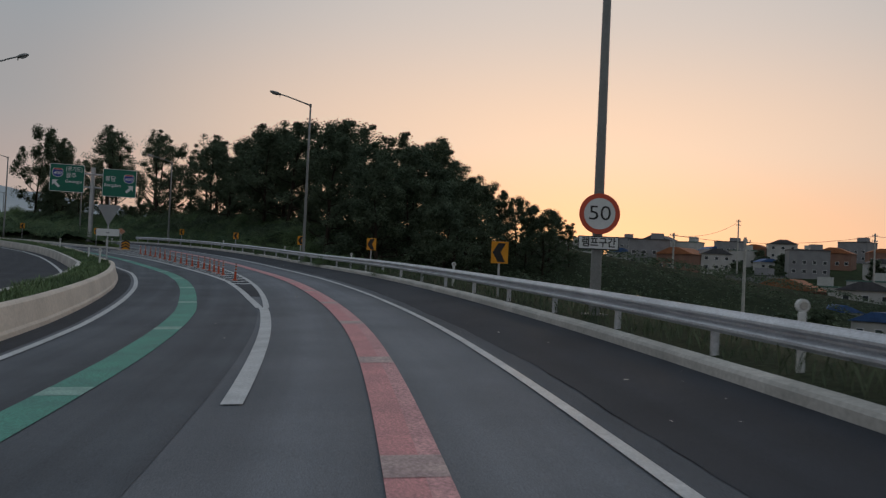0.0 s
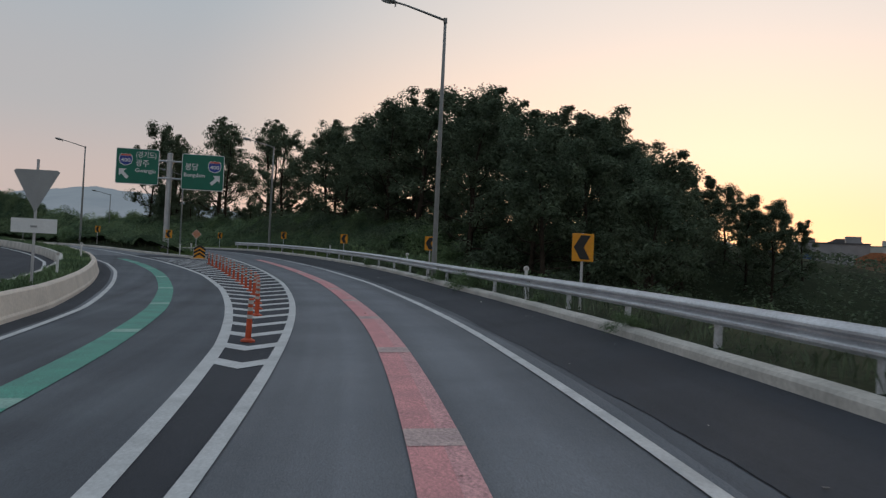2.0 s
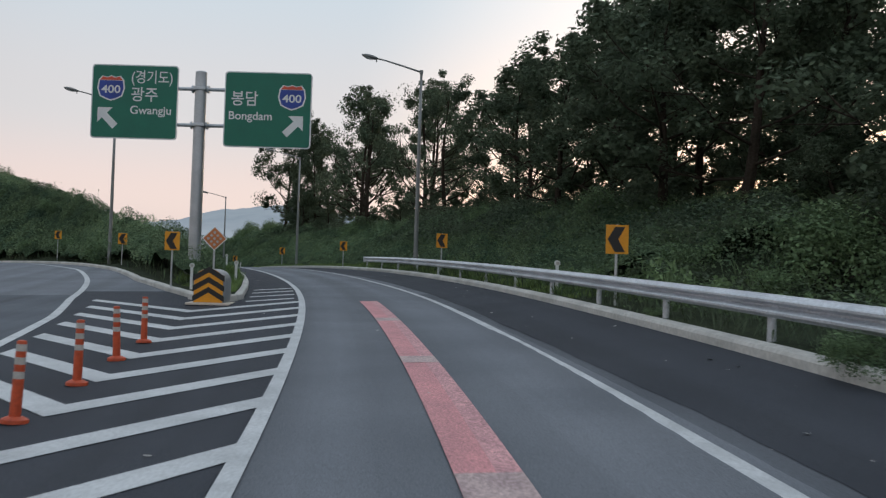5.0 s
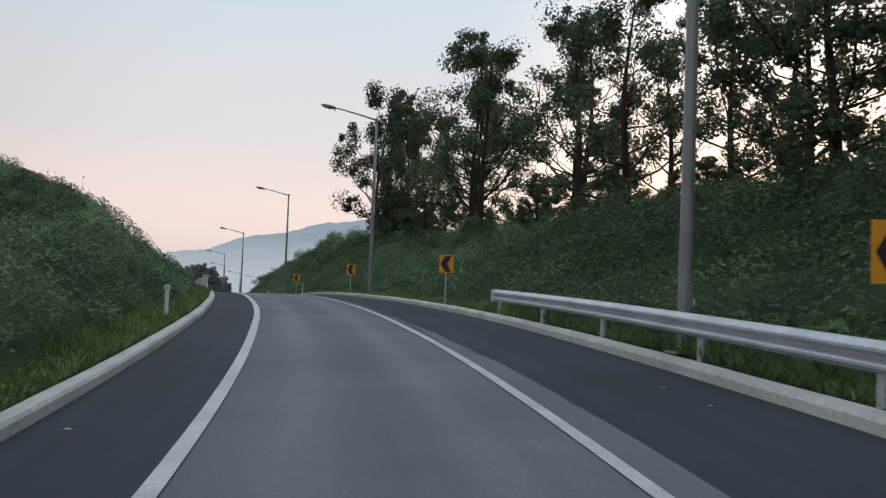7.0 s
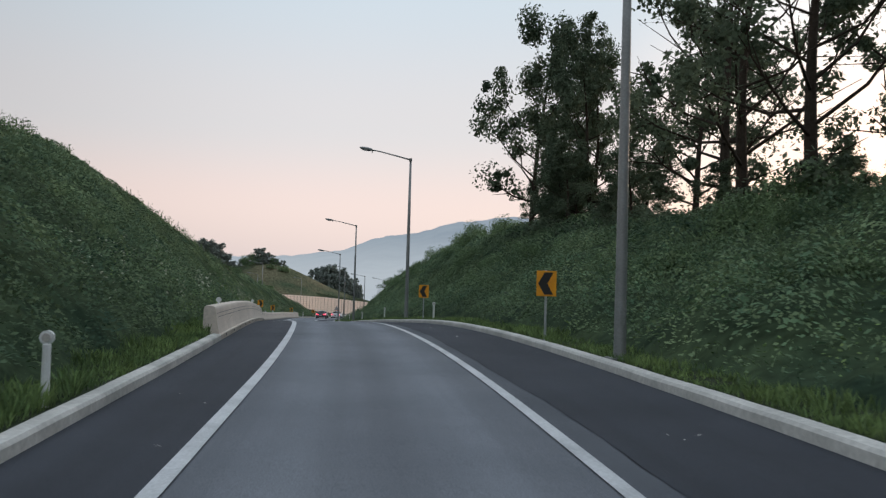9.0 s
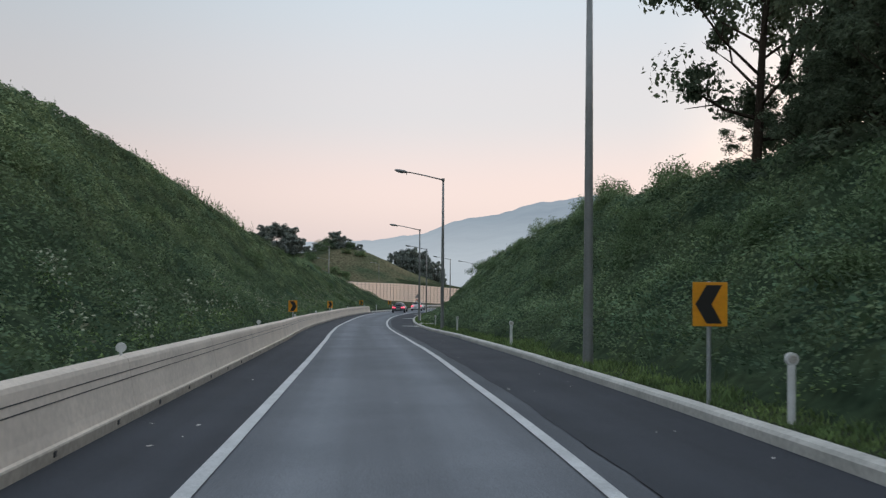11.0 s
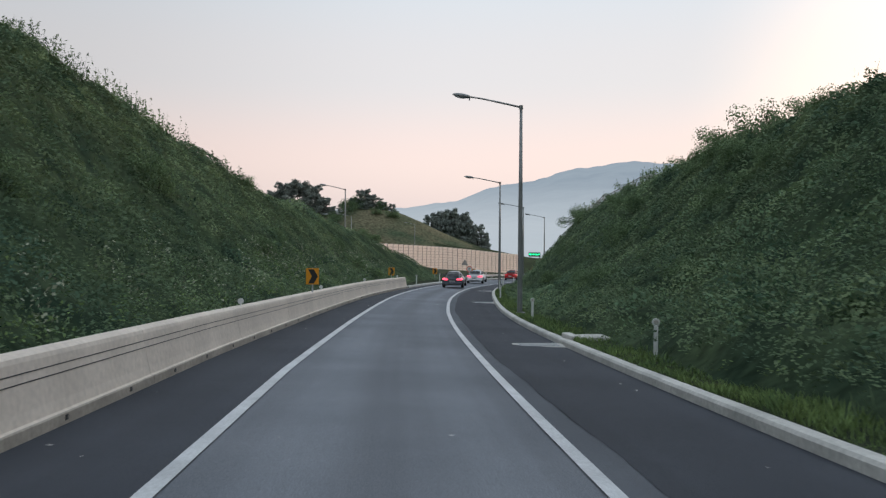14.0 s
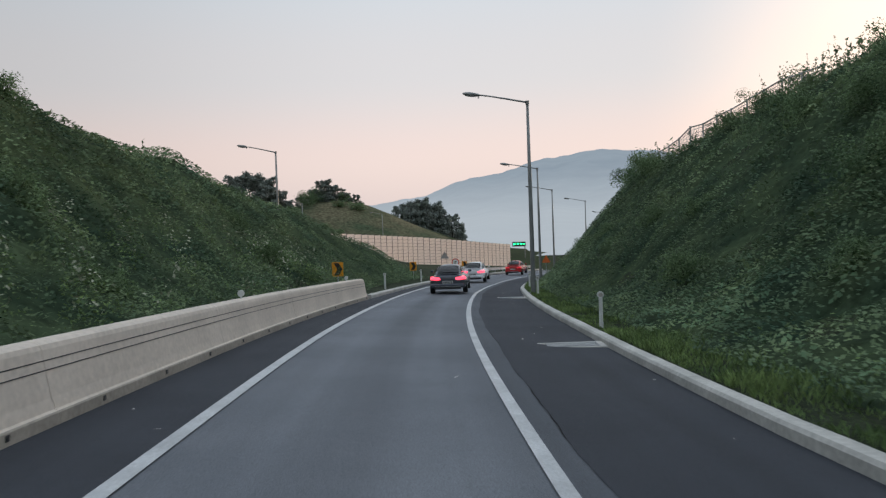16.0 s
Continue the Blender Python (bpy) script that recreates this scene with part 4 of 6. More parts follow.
def plumes(name, n, s_rng, right, tall, material, seed, label, band=(0.72, 1.05), leaves_each=16):
    """Tall thin weeds with small leaves, in drifts along the top of a bank."""
    rng = np.random.RandomState(seed)
    s = rng.uniform(*s_rng, n)
    h = ridge_r(s) if right else ridge_l(s)
    run = 1.9 + (1.25 * h + 4.0) * steep_r(s) if right else 1.4 + 1.30 * h + 2.0
    d = run * rng.uniform(band[0], band[1], n)
    ok = np.sin(s * 0.55 + 2 * np.sin(s * 0.21)) + 0.5 * np.sin(s * 1.9) > rng.uniform(-1.2, 0.9, n)
    if not right:
        ok &= d < isle_width(s) - 1.5
    s, d = s[ok], d[ok]
    p = at(s, kerb_r(s) - d if right else kerb_l(s) + d)
    p[:, 2] += rise_right(s, d) if right else rise_left(s, d)
    k = len(p)
    drift = 0.6 + 0.6 * (0.5 + 0.5 * np.sin(s * 0.37 + 1.0)) * (0.5 + 0.5 * np.sin(s * 0.9))
    hg = tall * drift * rng.uniform(0.5, 1.15, k)
    lean = rng.normal(size=(k, 3)) * np.array([0.16, 0.16, 0]) * hg[:, None]
    tip = p + lean + np.array([0, 0, 1.0]) * hg[:, None]
    side = rng.normal(size=(k, 3)) * np.array([1, 1, 0])
    side /= np.linalg.norm(side, axis=1)[:, None]
    stems = np.stack([p - side * 0.012, p + side * 0.012, tip + side * 0.004, tip - side * 0.004], 1).reshape(-1, 3)
    idx = np.repeat(np.arange(k), leaves_each)
    f = rng.rand(len(idx)) ** 0.7
    c = p[idx] * (1 - f)[:, None] + tip[idx] * f[:, None] + rng.normal(size=(len(idx), 3)) * (0.16 * (1.15 - f))[:, None]
    a = rng.normal(size=(len(idx), 3))
    a /= np.linalg.norm(a, axis=1)[:, None]
    b = np.cross(a, rng.normal(size=(len(idx), 3)))
    b /= np.linalg.norm(b, axis=1)[:, None]
    sz = (0.10 * (0.5 + rng.rand(len(idx))))[:, None]
    v = np.stack([c - a * sz * 0.8, c + b * sz * 0.32, c + a * sz * 0.8, c - b * sz * 0.32], 1).reshape(-1, 3)
    return tagged(quads_object(name, np.concatenate([stems, v]), material), label, "weeds", kind="stuff")


# Green kept dark: shade of the hollows between clumps is in this colour.
THICKET_SHADE = mat("shaded_weed_thicket", (0.062, 0.088, 0.046), (0.024, 0.042, 0.026), rough=1.0, scale=0.55, fine=4.0, bump=0.9, grain=0.35, spec=0.03)


def thicket(right, s0, s1, tall, label):
    """The closed mat of stems and leaves below the growth's skin, coloured dark as the hollows' shade."""
    sg, dg = np.meshgrid(np.arange(s0, s1, 0.6), np.arange(0.8, 20.5, 0.45), indexing="ij")
    if not right:
        dg = np.minimum(dg, isle_width(sg) - 0.8)
    lat = kerb_r(sg) - dg if right else kerb_l(sg) + dg
    rise = rise_right(sg, dg) if right else rise_left(sg, dg)
    p = at(sg, lat)
    h = skin(p[..., 0], p[..., 1], 2.2).reshape(sg.shape) * tall * low_near_kerb(sg, dg) * smooth01((dg - 0.8) / 0.9)
    return tagged(sheet("undergrowth", sg, lat, rise + 0.58 * h - 0.08, THICKET_SHADE), label, "weeds", kind="stuff")


thicket(False, 97, 306, 1.6, "dense green mat of weeds on the island hill")
thicket(True, 92, 330, 1.6, "dense green mat of weeds on the cutting")
cover("weeds", 540000, (95, 306), (0.9, 20), False, 1.6, 0.052, LEAF_GRASS, 31, "leafy green weeds covering the island hill", low_near_kerb, 1.2, grow=0.0055)
cover("weeds", 580000, (88, 330), (0.9, 20), True, 1.6, 0.050, LEAF_GRASS, 32, "leafy green weeds covering the cutting", low_near_kerb, 1.2, grow=0.0055)
cover("creeper", 130000, (118, 262), (1.6, 15), True, 1.45, 0.085, LEAF_CREEPER, 51, "broad-leaved creeper billowing over the cutting", low_near_kerb, 1.1, tufts=-0.35, cell=2.2)
cover("creeper", 60000, (104, 215), (1.8, 13), False, 1.45, 0.075, LEAF_CREEPER, 52, "broad-leaved creeper in drifts on the island hill", low_near_kerb, 1.1, tufts=0.05, cell=2.2)
cover("undergrowth", 110000, (66, 200), (10, 36), True, 1.7, 0.165, LEAF_TREE, 33, "dark undergrowth beneath the trees", None, 1.3, cell=3.5)
cover("undergrowth", 110000, (-10, 90), (2.4, 26), True, 1.0, 0.072, LEAF_TREE, 34, "dark scrub on the embankment below the guardrail", None, 1.5)
cover("undergrowth", 60000, (40, 150), (30, 90), True, 1.5, 0.24, LEAF_TREE, 38, "dark thicket on the low ground beside the embankment", cell=4.0)
weeds("weeds", 20000, (95, 300), (0.8, 16), False, 0.7, 0.035, LEAF_GRASS, 21, "tall grassy weeds on the island hill", fade=low_near_kerb)
weeds("weeds", 20000, (60, 300), (0.8, 16), True, 0.7, 0.035, LEAF_GRASS, 22, "tall grassy weeds on the cutting", fade=low_near_kerb)
plumes("weeds", 4600, (140, 266), False, 1.8, LEAF_GRASS, 41, "tall feathery weeds along the hill's crest")
plumes("weeds", 2200, (180, 290), True, 1.4, LEAF_GRASS, 42, "tall feathery weeds along the bank's crest")
plumes("weeds", 1100, (112, 280), False, 1.0, LEAF_GRASS, 43, "tall weeds scattered over the hill", (0.2, 0.75))
plumes("weeds", 900, (100, 300), True, 1.0, LEAF_GRASS, 44, "tall weeds scattered over the bank", (0.2, 0.75))
weeds("grass", 34000, (95, 154), (0.27, 2.6), False, 0.27, 0.022, VERGE, 25, "fresh bright verge grass beside the kerb", 1.4)
weeds("grass", 70000, (118, 300), (0.27, 2.0), True, 0.18, 0.022, VERGE, 26, "fresh bright verge grass beside the kerb", 1.6)
weeds("grass", 26000, (88, 122), (0.30, 2.6), True, 0.26, 0.024, VERGE, 27, "fresh bright verge grass under the guardrail", 1.2)
weeds("grass", 12000, (-2, 118), (0.25, 4.0), True, 0.42, 0.03, LEAF_TREE, 23, "uneven dark verge grass behind the guardrail", 1.2)
cover("undergrowth", 50000, (90, 134), (3.6, 12), True, 1.9, 0.10, LEAF_TREE, 49, "dark bushy growth at the foot of the wood", None, cell=2.6)
plumes("weeds", 900, (52, 118), True, 0.75, LEAF_BUSH, 45, "tall scattered weeds behind the guardrail", (0.10, 0.32), 22)
cover("weeds", 34000, (36, 120), (0.22, 2.4), True, 0.62, 0.045, LEAF_BUSH, 46, "leafy weeds spilling over the kerb behind the guardrail", tufts=0.15, cell=1.2)
cover("weeds", 80000, (150, 275), (0.7, 4.5), False, 1.25, 0.042, VERGE, 47, "fresh leafy weeds at the hill's foot", tufts=0.05, cell=1.6)
cover("weeds", 40000, (118, 320), (0.8, 4.0), True, 0.9, 0.050, VERGE, 48, "fresh leafy weeds at the bank's foot", low_near_kerb, tufts=0.25, cell=1.4)
cover("flowers", 34000, (146, 276), (0.9, 4.4), False, 1.75, 0.055, FLOWER, 35, "pale flowering weeds above the barrier", tufts=0.42, cell=1.6)
cover("flowers", 3000, (110, 290), (1.5, 9), True, 0.9, 0.045, FLOWER, 36, "pale flowering weeds on the cutting", tufts=0.5)

# ---- guardrail ----
W_OUT = [(0.0, 0.0), (0.010, 0.016), (0.070, 0.052), (0.083, 0.068), (0.083, 0.098), (0.070, 0.112), (0.012, 0.142), (0.0, 0.155), (0.0, 0.175), (0.012, 0.188), (0.070, 0.218), (0.083, 0.232), (0.083, 0.262), (0.070, 0.278), (0.010, 0.314), (0.0, 0.33)]
W_OUT = [(x, z * 0.92 + 0.475) for x, z in W_OUT]
W_PROFILE = W_OUT + [(x - 0.008, z) for x, z in W_OUT[::-1]]
RAIL_END = 120.6
rail_lat = off(kerb_r, -0.22)
guardrail = thing("guardrail", Matrix(), "galvanised steel W-beam guardrail on round posts behind the kerb", "guardrail")
rail_posts = np.arange(RAIL_END - 0.6, -40, -3.75)
for a, b in zip(rail_posts[:-1], rail_posts[1:]):
    o = sweep("beam", W_PROFILE[::-1], b - 0.12, a + 0.10, off(rail_lat, 0.004 * (int(a) % 2)), STEEL, step=1.0, parent=guardrail)
bm = tube([(0, 0, -0.35), (0, 0, 0.58), (0, 0, 0.61)], [0.057, 0.057, 0.04], 12)
box(0.05, 0.10, 0.2, 0.065, 0, 0.50, bm=bm)
rail_post = part("post", bm, STEEL, guardrail)
for i, s in enumerate(rail_posts):
    m = Matrix.Translation(spot(s, float(rail_lat(s)) - 0.11, 0.12)) @ Matrix.Rotation(radians(heading(s) + 180), 4, "Z")
    if i == 0:
        rail_post.matrix_basis = m
    else:
        o = rail_post.copy()
        scene.collection.objects.link(o)
        o.matrix_basis = m
p = spot(RAIL_END - 0.46, float(rail_lat(RAIL_END)) + 0.03, 0.0)
bm = bmesh.new()
tube([(0, 0.0, 0.47), (0, 0.0, 0.785)], [0.075, 0.075], 14, bm)
end_cap = part("end_terminal", bm, STEEL, guardrail, "rounded end terminal")
end_cap.matrix_basis = Matrix.Translation(p + Vector((0, 0, 0.0)))

# ---- street lamps ----


def street_lamp(height):
    root = new("street_lamp")
    part("base_plate", box(0.42, 0.42, 0.03, 0, 0, 0.0, 0.005), POLE, root)
    bm = tube([(0, 0, -0.4), (0, 0, 0.01), (0, 0, 1.2), (0, 0, height * 0.6), (0, 0, height)], [0.115, 0.115, 0.105, 0.085, 0.06], 14)
    part("pole", bm, POLE, root, smooth=True)
    part("service_door", box(0.10, 0.02, 0.32, 0, -0.108, 0.75, 0.006), POLE, root, "small steel service door")
    part("collar", tube([(0, 0, height - 0.12), (0, 0, height + 0.05)], [0.085, 0.085], 12), POLE, root)
    arm = [(-0.02, 0, height - 0.03), (-0.9, 0, height + 0.17), (-1.7, 0, height + 0.34), (-2.15, 0, height + 0.41)]
    part("arm", tube(arm, [0.045, 0.04, 0.035, 0.035], 10), POLE, root, smooth=True)
    hd = bmesh.new()
    bmesh.ops.create_uvsphere(hd, u_segments=16, v_segments=8, radius=0.5, matrix=Matrix.Translation((-2.50, 0, height + 0.46)) @ Matrix.Rotation(radians(9), 4, "Y") @ Matrix.Diagonal((0.82, 0.30, 0.20, 1)))
    head = part("head", hd, POLE, root, smooth=True)
    cv = bmesh.new()
    bmesh.ops.create_uvsphere(cv, u_segments=14, v_segments=6, radius=0.5, matrix=Matrix.Translation((-2.54, 0, height + 0.435)) @ Matrix.Rotation(radians(9), 4, "Y") @ Matrix.Diagonal((0.6, 0.24, 0.19, 1)))
    part("cover", cv, LAMP_GLASS, head, "pale glass cover", smooth=True)
    part("bracket", box(0.05, 0.05, 0.16, -2.18, 0, height + 0.33), POLE, root)
    return root


lamp = tagged(street_lamp(9.0), "grey steel street lamp with one arm over the ramp", "street lamp", "street lamps along the ramp")
LAMPS = [(3.10, 18.25, 10.2), (-9.72, 62.97, 10.9), (-31.93, 104.8, 9.5), (-53.1, 131.73, 9.0), (-76.97, 157.27, 9.0), (-100.84, 181.08, 8.9), (-123.38, 205.01, 8.7), (-145.4, 231.57, 8.6), (-162.5, 255.8, 8.6)]


for i, (x, y, h) in enumerate(LAMPS):
    s, lat = way_of(x, y)
    lat = min(lat, float(kerb_r(s)) - (0.43 if s < 120 else 0.42))
    q = spot(s, lat)
    m = Matrix.Translation((q.x, q.y, float(ground_z(s, lat)) + 0.02)) @ Matrix.Rotation(radians(heading(s)), 4, "Z")
    if i == 0:
        lamp.matrix_basis = m
        lamp.scale = (1, 1, h / 9.0)
    else:
        copy_thing(lamp, m).scale = (1, 1, h / 9.0)
for x, y, z, turn, h in ((-30.0, 57.9, -0.9, 175, 12.9), (-53.0, 108.9, 2.2, 45, 9.3), (-176.7, 243.4, -3.0, 55, 9.2), (-223.8, 287.6, -4.5, 60, 8.7), (-176.5, 282.0, -5.2, 28, 8.8), (-186.0, 305.0, -6.0, 24, 8.8), (-205.0, 345.0, -7.5, 25, 8.8), (-262.0, 345.0, -5.5, 60, 8.8)):
    copy_thing(lamp, Matrix.Translation((x, y, z)) @ Matrix.Rotation(radians(turn), 4, "Z")).scale = (1, 1, h / 9.0)

# ---- chevron signs ----


def chevron_sign(right):
    root = new("chevron_sign")
    plate = part("plate", box(0.47, 0.014, 0.60, 0, 0, 1.55, 0.004), YELLOW, root, "yellow reflective plate")
    s = 1 if right else -1
    pts = [(-0.16 * s, 0.26), (0.05 * s, 0.26), (0.20 * s, 0.0), (0.05 * s, -0.26), (-0.16 * s, -0.26), (-0.02 * s, 0.0)]
    bm = prism(pts, 0.004, m=Matrix.Translation((0, -0.013, 1.55)))
    part("arrow", bm, BLACK, plate, "black arrow")
    part("backing", box(0.40, 0.02, 0.04, 0, 0.02, 1.55), SIGN_BACK, plate)
    part("post", tube([(0, 0.05, -0.4), (0, 0.05, 1.84), (0, 0.05, 1.86)], [0.03, 0.03, 0.02], 10), POLE_LIGHT, root, "galvanised post")
    return root


def put(model, state, m):
    if model not in state:
        state[model] = True
        model.matrix_basis = m
        return model
    return copy_thing(model, m)


placed = {}
chev_l = tagged(chevron_sign(False), "yellow bend sign with a black arrow on a post", "chevron sign", "bend signs")
chev_r = tagged(chevron_sign(True), "yellow bend sign with a black arrow on a post", "chevron sign", "bend signs")
for x, y, z in ((1.35, 24.73, 0.62), (-3.58, 44.98, 1.25), (-10.32, 63.79, 1.81), (-19.2, 83.63, 2.53), (-29.57, 101.14, 3.2), (-42.45, 118.62, 3.51), (-56.61, 135.47, 3.56), (-71.57, 151.48, 3.06)):
    s, lat = way_of(x, y)
    q = spot(s, min(lat, float(kerb_r(s)) - (0.44 if s < 120 else 0.28)))
    put(chev_l, placed, Matrix.Translation((q.x, q.y, z - 1.55)) @ Matrix.Rotation(radians(heading(s) - 6), 4, "Z"))
for x, y, z, turn in ((-34.4, 89.6, 2.55, 30), (-49.0, 105.1, 3.2, 45), (-65.2, 117.9, 3.9, 50), (-84.0, 127.0, 4.6, 55)):
    put(chev_l, placed, Matrix.Translation((x, y, z - 1.55)) @ Matrix.Rotation(radians(turn - 4), 4, "Z"))
for s, lat, dz in ((206.9, 3.88, 1.45), (239.5, 3.98, 1.4), (276.3, 4.6, 1.2), (300.4, 4.4, 1.15), (324, 4.4, 1.1)):
    p = spot(s, lat, dz - 1.55)
    put(chev_r, placed, Matrix.Translation(p) @ Matrix.Rotation(radians(heading(s) + 6), 4, "Z"))

# ---- delineator posts ----


def delineator():
    root = new("delineator_post")
    part("post", tube([(0, 0, -0.3), (0, 0, 0.70), (0, 0, 0.72)], [0.045, 0.045, 0.03], 12), WHITE_POST, root, smooth=False)
    hd = bmesh.new()
    bmesh.ops.create_cone(hd, cap_ends=True, segments=18, radius1=0.075, radius2=0.075, depth=0.06, matrix=Matrix.Translation((0, 0, 0.78)) @ Matrix.Rotation(radians(90), 4, "X"))
    head = part("head", hd, WHITE_POST, root)
    rf = bmesh.new()
    bmesh.ops.create_cone(rf, cap_ends=True, segments=16, radius1=0.05, radius2=0.045, depth=0.02, matrix=Matrix.Translation((0, -0.035, 0.78)) @ Matrix.Rotation(radians(90), 4, "X"))
    part("reflector", rf, TAPE, head, "round reflector")
    return root


marker = tagged(delineator(), "white plastic delineator post with a round reflector", "delineator post", "delineator posts")
for s, lat in ((9.5, -5.5), (30, -5.55), (50, -5.75), (70.5, -6.2), (90.8, -5.9), (109.5, -5.4), (168.0, -4.7), (187, -4.65), (205.8, -4.85), (224.1, -4.8), (239.8, -4.15), (258.7, -3.9), (277, -3.8), (287, -3.7), (300, -3.9), (100.3, 3.4), (118.3, 3.5), (137.2, 3.4), (283, 3.5), (298, 3.5), (96.5, 4.6)):
    lat = min(lat + (0.45 if s < 115 else 0.0), float(kerb_r(s)) - 0.36) if lat < 0 else lat
    put(marker, placed, Matrix.Translation(spot(s, lat, 0.10)) @ Matrix.Rotation(radians(heading(s)), 4, "Z"))
for s in (46, 58, 76):
    put(marker, placed, Matrix.Translation(spot(s, float(bar_l(s)) + 0.85, 0.45)) @ Matrix.Rotation(radians(heading(s)), 4, "Z"))
stud = new("barrier_reflector")
tagged(stud, "small round white reflector on the barrier's top", "reflector", "barrier reflectors")
bm = tube([(0, 0, -0.03), (0, 0, 0.06)], [0.02, 0.02], 8)
part("stem", bm, WHITE_POST, stud)
bm = bmesh.new()
bmesh.ops.create_cone(bm, cap_ends=True, segments=16, radius1=0.07, radius2=0.07, depth=0.04, matrix=Matrix.Translation((0, 0, 0.11)) @ Matrix.Rotation(radians(90), 4, "X"))
part("disc", bm, WHITE_POST, stud)
for s in (152, 171, 188.5, 209.5, 228, 242.5, 257.3, 272):
    put(stud, placed, Matrix.Translation(spot(s, float(kerb_l(s)) + 0.32, 0.825)) @ Matrix.Rotation(radians(heading(s)), 4, "Z"))

# ---- flexible bollards in the gore ----


def bollard():
    root = new("flexible_bollard")
    bs = bmesh.new()
    tube([(0, 0, 0.0), (0, 0, 0.035), (0, 0, 0.06)], [0.125, 0.12, 0.07], 16, bs)
    part("base", bs, ORANGE, root)
    part("tube", tube([(0, 0, 0.05), (0, 0, 0.72), (0, 0, 0.745), (0, 0, 0.75)], [0.052, 0.045, 0.04, 0.02], 14), ORANGE, root, smooth=False)
    for z in (0.40, 0.53, 0.65):
        part("band", tube([(0, 0, z), (0, 0, z + 0.065)], [0.0525 - 0.01 * z, 0.0518 - 0.01 * z], 14), TAPE, root, "pale reflective band")
    return root


post_o = tagged(bollard(), "orange flexible lane bollard with pale reflective bands", "bollard", "bollards in the gore")
for i, s in enumerate([41.6] + [47.4 + 2.2 * k for k in range(17)]):
    lean = Matrix.Rotation(radians(2.5 * math.sin(i * 2.1)), 4, "X") @ Matrix.Rotation(radians(2 * math.cos(i * 1.3)), 4, "Y")
    put(post_o, placed, Matrix.Translation(spot(s, float(np.interp(s, [42, 47.5, 53.6, 58.2, 62.9, 68.5, 73, 83], [1.72, 1.88, 2.01, 2.26, 2.56, 2.92, 3.1, 3.55])), 0.0)) @ lean)

# ---- lettering ----


def text_mesh(name, body, size, material, parent, x, z, y=-0.006, bold=0.0, width=None):
    cu = bpy.data.curves.new(name, "FONT")
    cu.body, cu.size, cu.align_x, cu.align_y = body, size, "CENTER", "CENTER"
    cu.extrude, cu.offset = 0.001, bold
    tmp = bpy.data.objects.new(name, cu)
    scene.collection.objects.link(tmp)
    dg = bpy.context.evaluated_depsgraph_get()
    me = bpy.data.meshes.new_from_object(tmp.evaluated_get(dg))
    bpy.data.objects.remove(tmp)
    xs = [v.co.x for v in me.vertices]
    k = width / (max(xs) - min(xs)) if width and xs else 1.0
    me.transform(Matrix.Translation((x, y, z)) @ Matrix.Rotation(radians(90), 4, "X") @ Matrix.Diagonal((k, 1, 1, 1)))
    me.materials.clear()
    me.materials.append(material)
    ob = new(name, me)
    ob.parent = parent
    return ob


# ---- speed limit sign on the first lamp ----
lx, ly, _ = LAMPS[0]
sq, slat = way_of(lx, ly)
lp = spot(sq, min(slat, float(kerb_r(sq)) - 0.60))
limit = thing("speed_limit_sign", Matrix.Translation((lp.x, lp.y, 1.32)) @ Matrix.Rotation(radians(0), 4, "Z"), "round red-rimmed speed limit sign with a lettered plate", "road sign")


def disc(radius, depth, y, z=0.0, sides=40):
    bm = bmesh.new()
    bmesh.ops.create_cone(bm, cap_ends=True, segments=sides, radius1=radius, radius2=radius, depth=depth, matrix=Matrix.Translation((0, y, z)) @ Matrix.Rotation(radians(90), 4, "X"))
    return bm


dsc = part("disc", disc(0.41, 0.012, -0.16), SIGN_RED, limit, "red rim")
part("face", disc(0.315, 0.004, -0.169), SIGN_WHITE, dsc, "white face")
text_mesh("number", "50", 0.41, BLACK, dsc, 0, 0.0, y=-0.1735, bold=-0.002, width=0.43)
plate = part("plate", box(0.82, 0.012, 0.27, 0, -0.16, -0.585, 0.004), BLACK, limit, "black-rimmed plate")
part("plate_face", box(0.78, 0.004, 0.23, 0, -0.169, -0.585), SIGN_WHITE, plate, "white face")
text_mesh("lettering", "램프구간", 0.21, BLACK, plate, 0, -0.585, y=-0.1735, bold=0.004, width=0.68)
for z in (0.15, -0.15, -0.55):
    part("clamp", box(0.26, 0.20, 0.04, 0, -0.05, z), SIGN_BACK, limit)

# ---- direction sign on the island ----
sp = Vector((-36.98, 94.5, 1.25))
turn = Matrix.Rotation(radians(19), 4, "Z")
guide = thing("direction_sign", Matrix.Translation(sp) @ turn, "two green direction signs on one galvanised mast", "direction sign")
part("mast", tube([(0, 0, -0.4), (0, 0, 4), (0, 0, 8.0), (0, 0, 8.03)], [0.24, 0.23, 0.22, 0.20], 22), POLE_LIGHT, guide, "galvanised round mast", smooth=False)
part("foot_plate", box(0.8, 0.8, 0.05, 0, 0, 0.12, 0.008), POLE_LIGHT, guide)
for k in range(8):
    a = k * math.pi / 4 + 0.2
    part("gusset", box(0.2, 0.02, 0.30, 0.28, 0, 0.28, m=Matrix.Rotation(a, 4, "Z")), POLE_LIGHT, guide)
for z in (5.95, 7.35):
    part("crossarm", tube([(-3.2, 0.0, z), (3.3, 0.0, z)], [0.07, 0.07], 12), POLE_LIGHT, guide)
    for x in (-0.3, 0.3):
        part("flange", tube([(x - 0.03, 0, z), (x + 0.03, 0, z)], [0.15, 0.15], 14), POLE_LIGHT, guide)
    part("clamp", box(0.5, 0.5, 0.14, 0, 0, z, 0.03), POLE_LIGHT, guide)


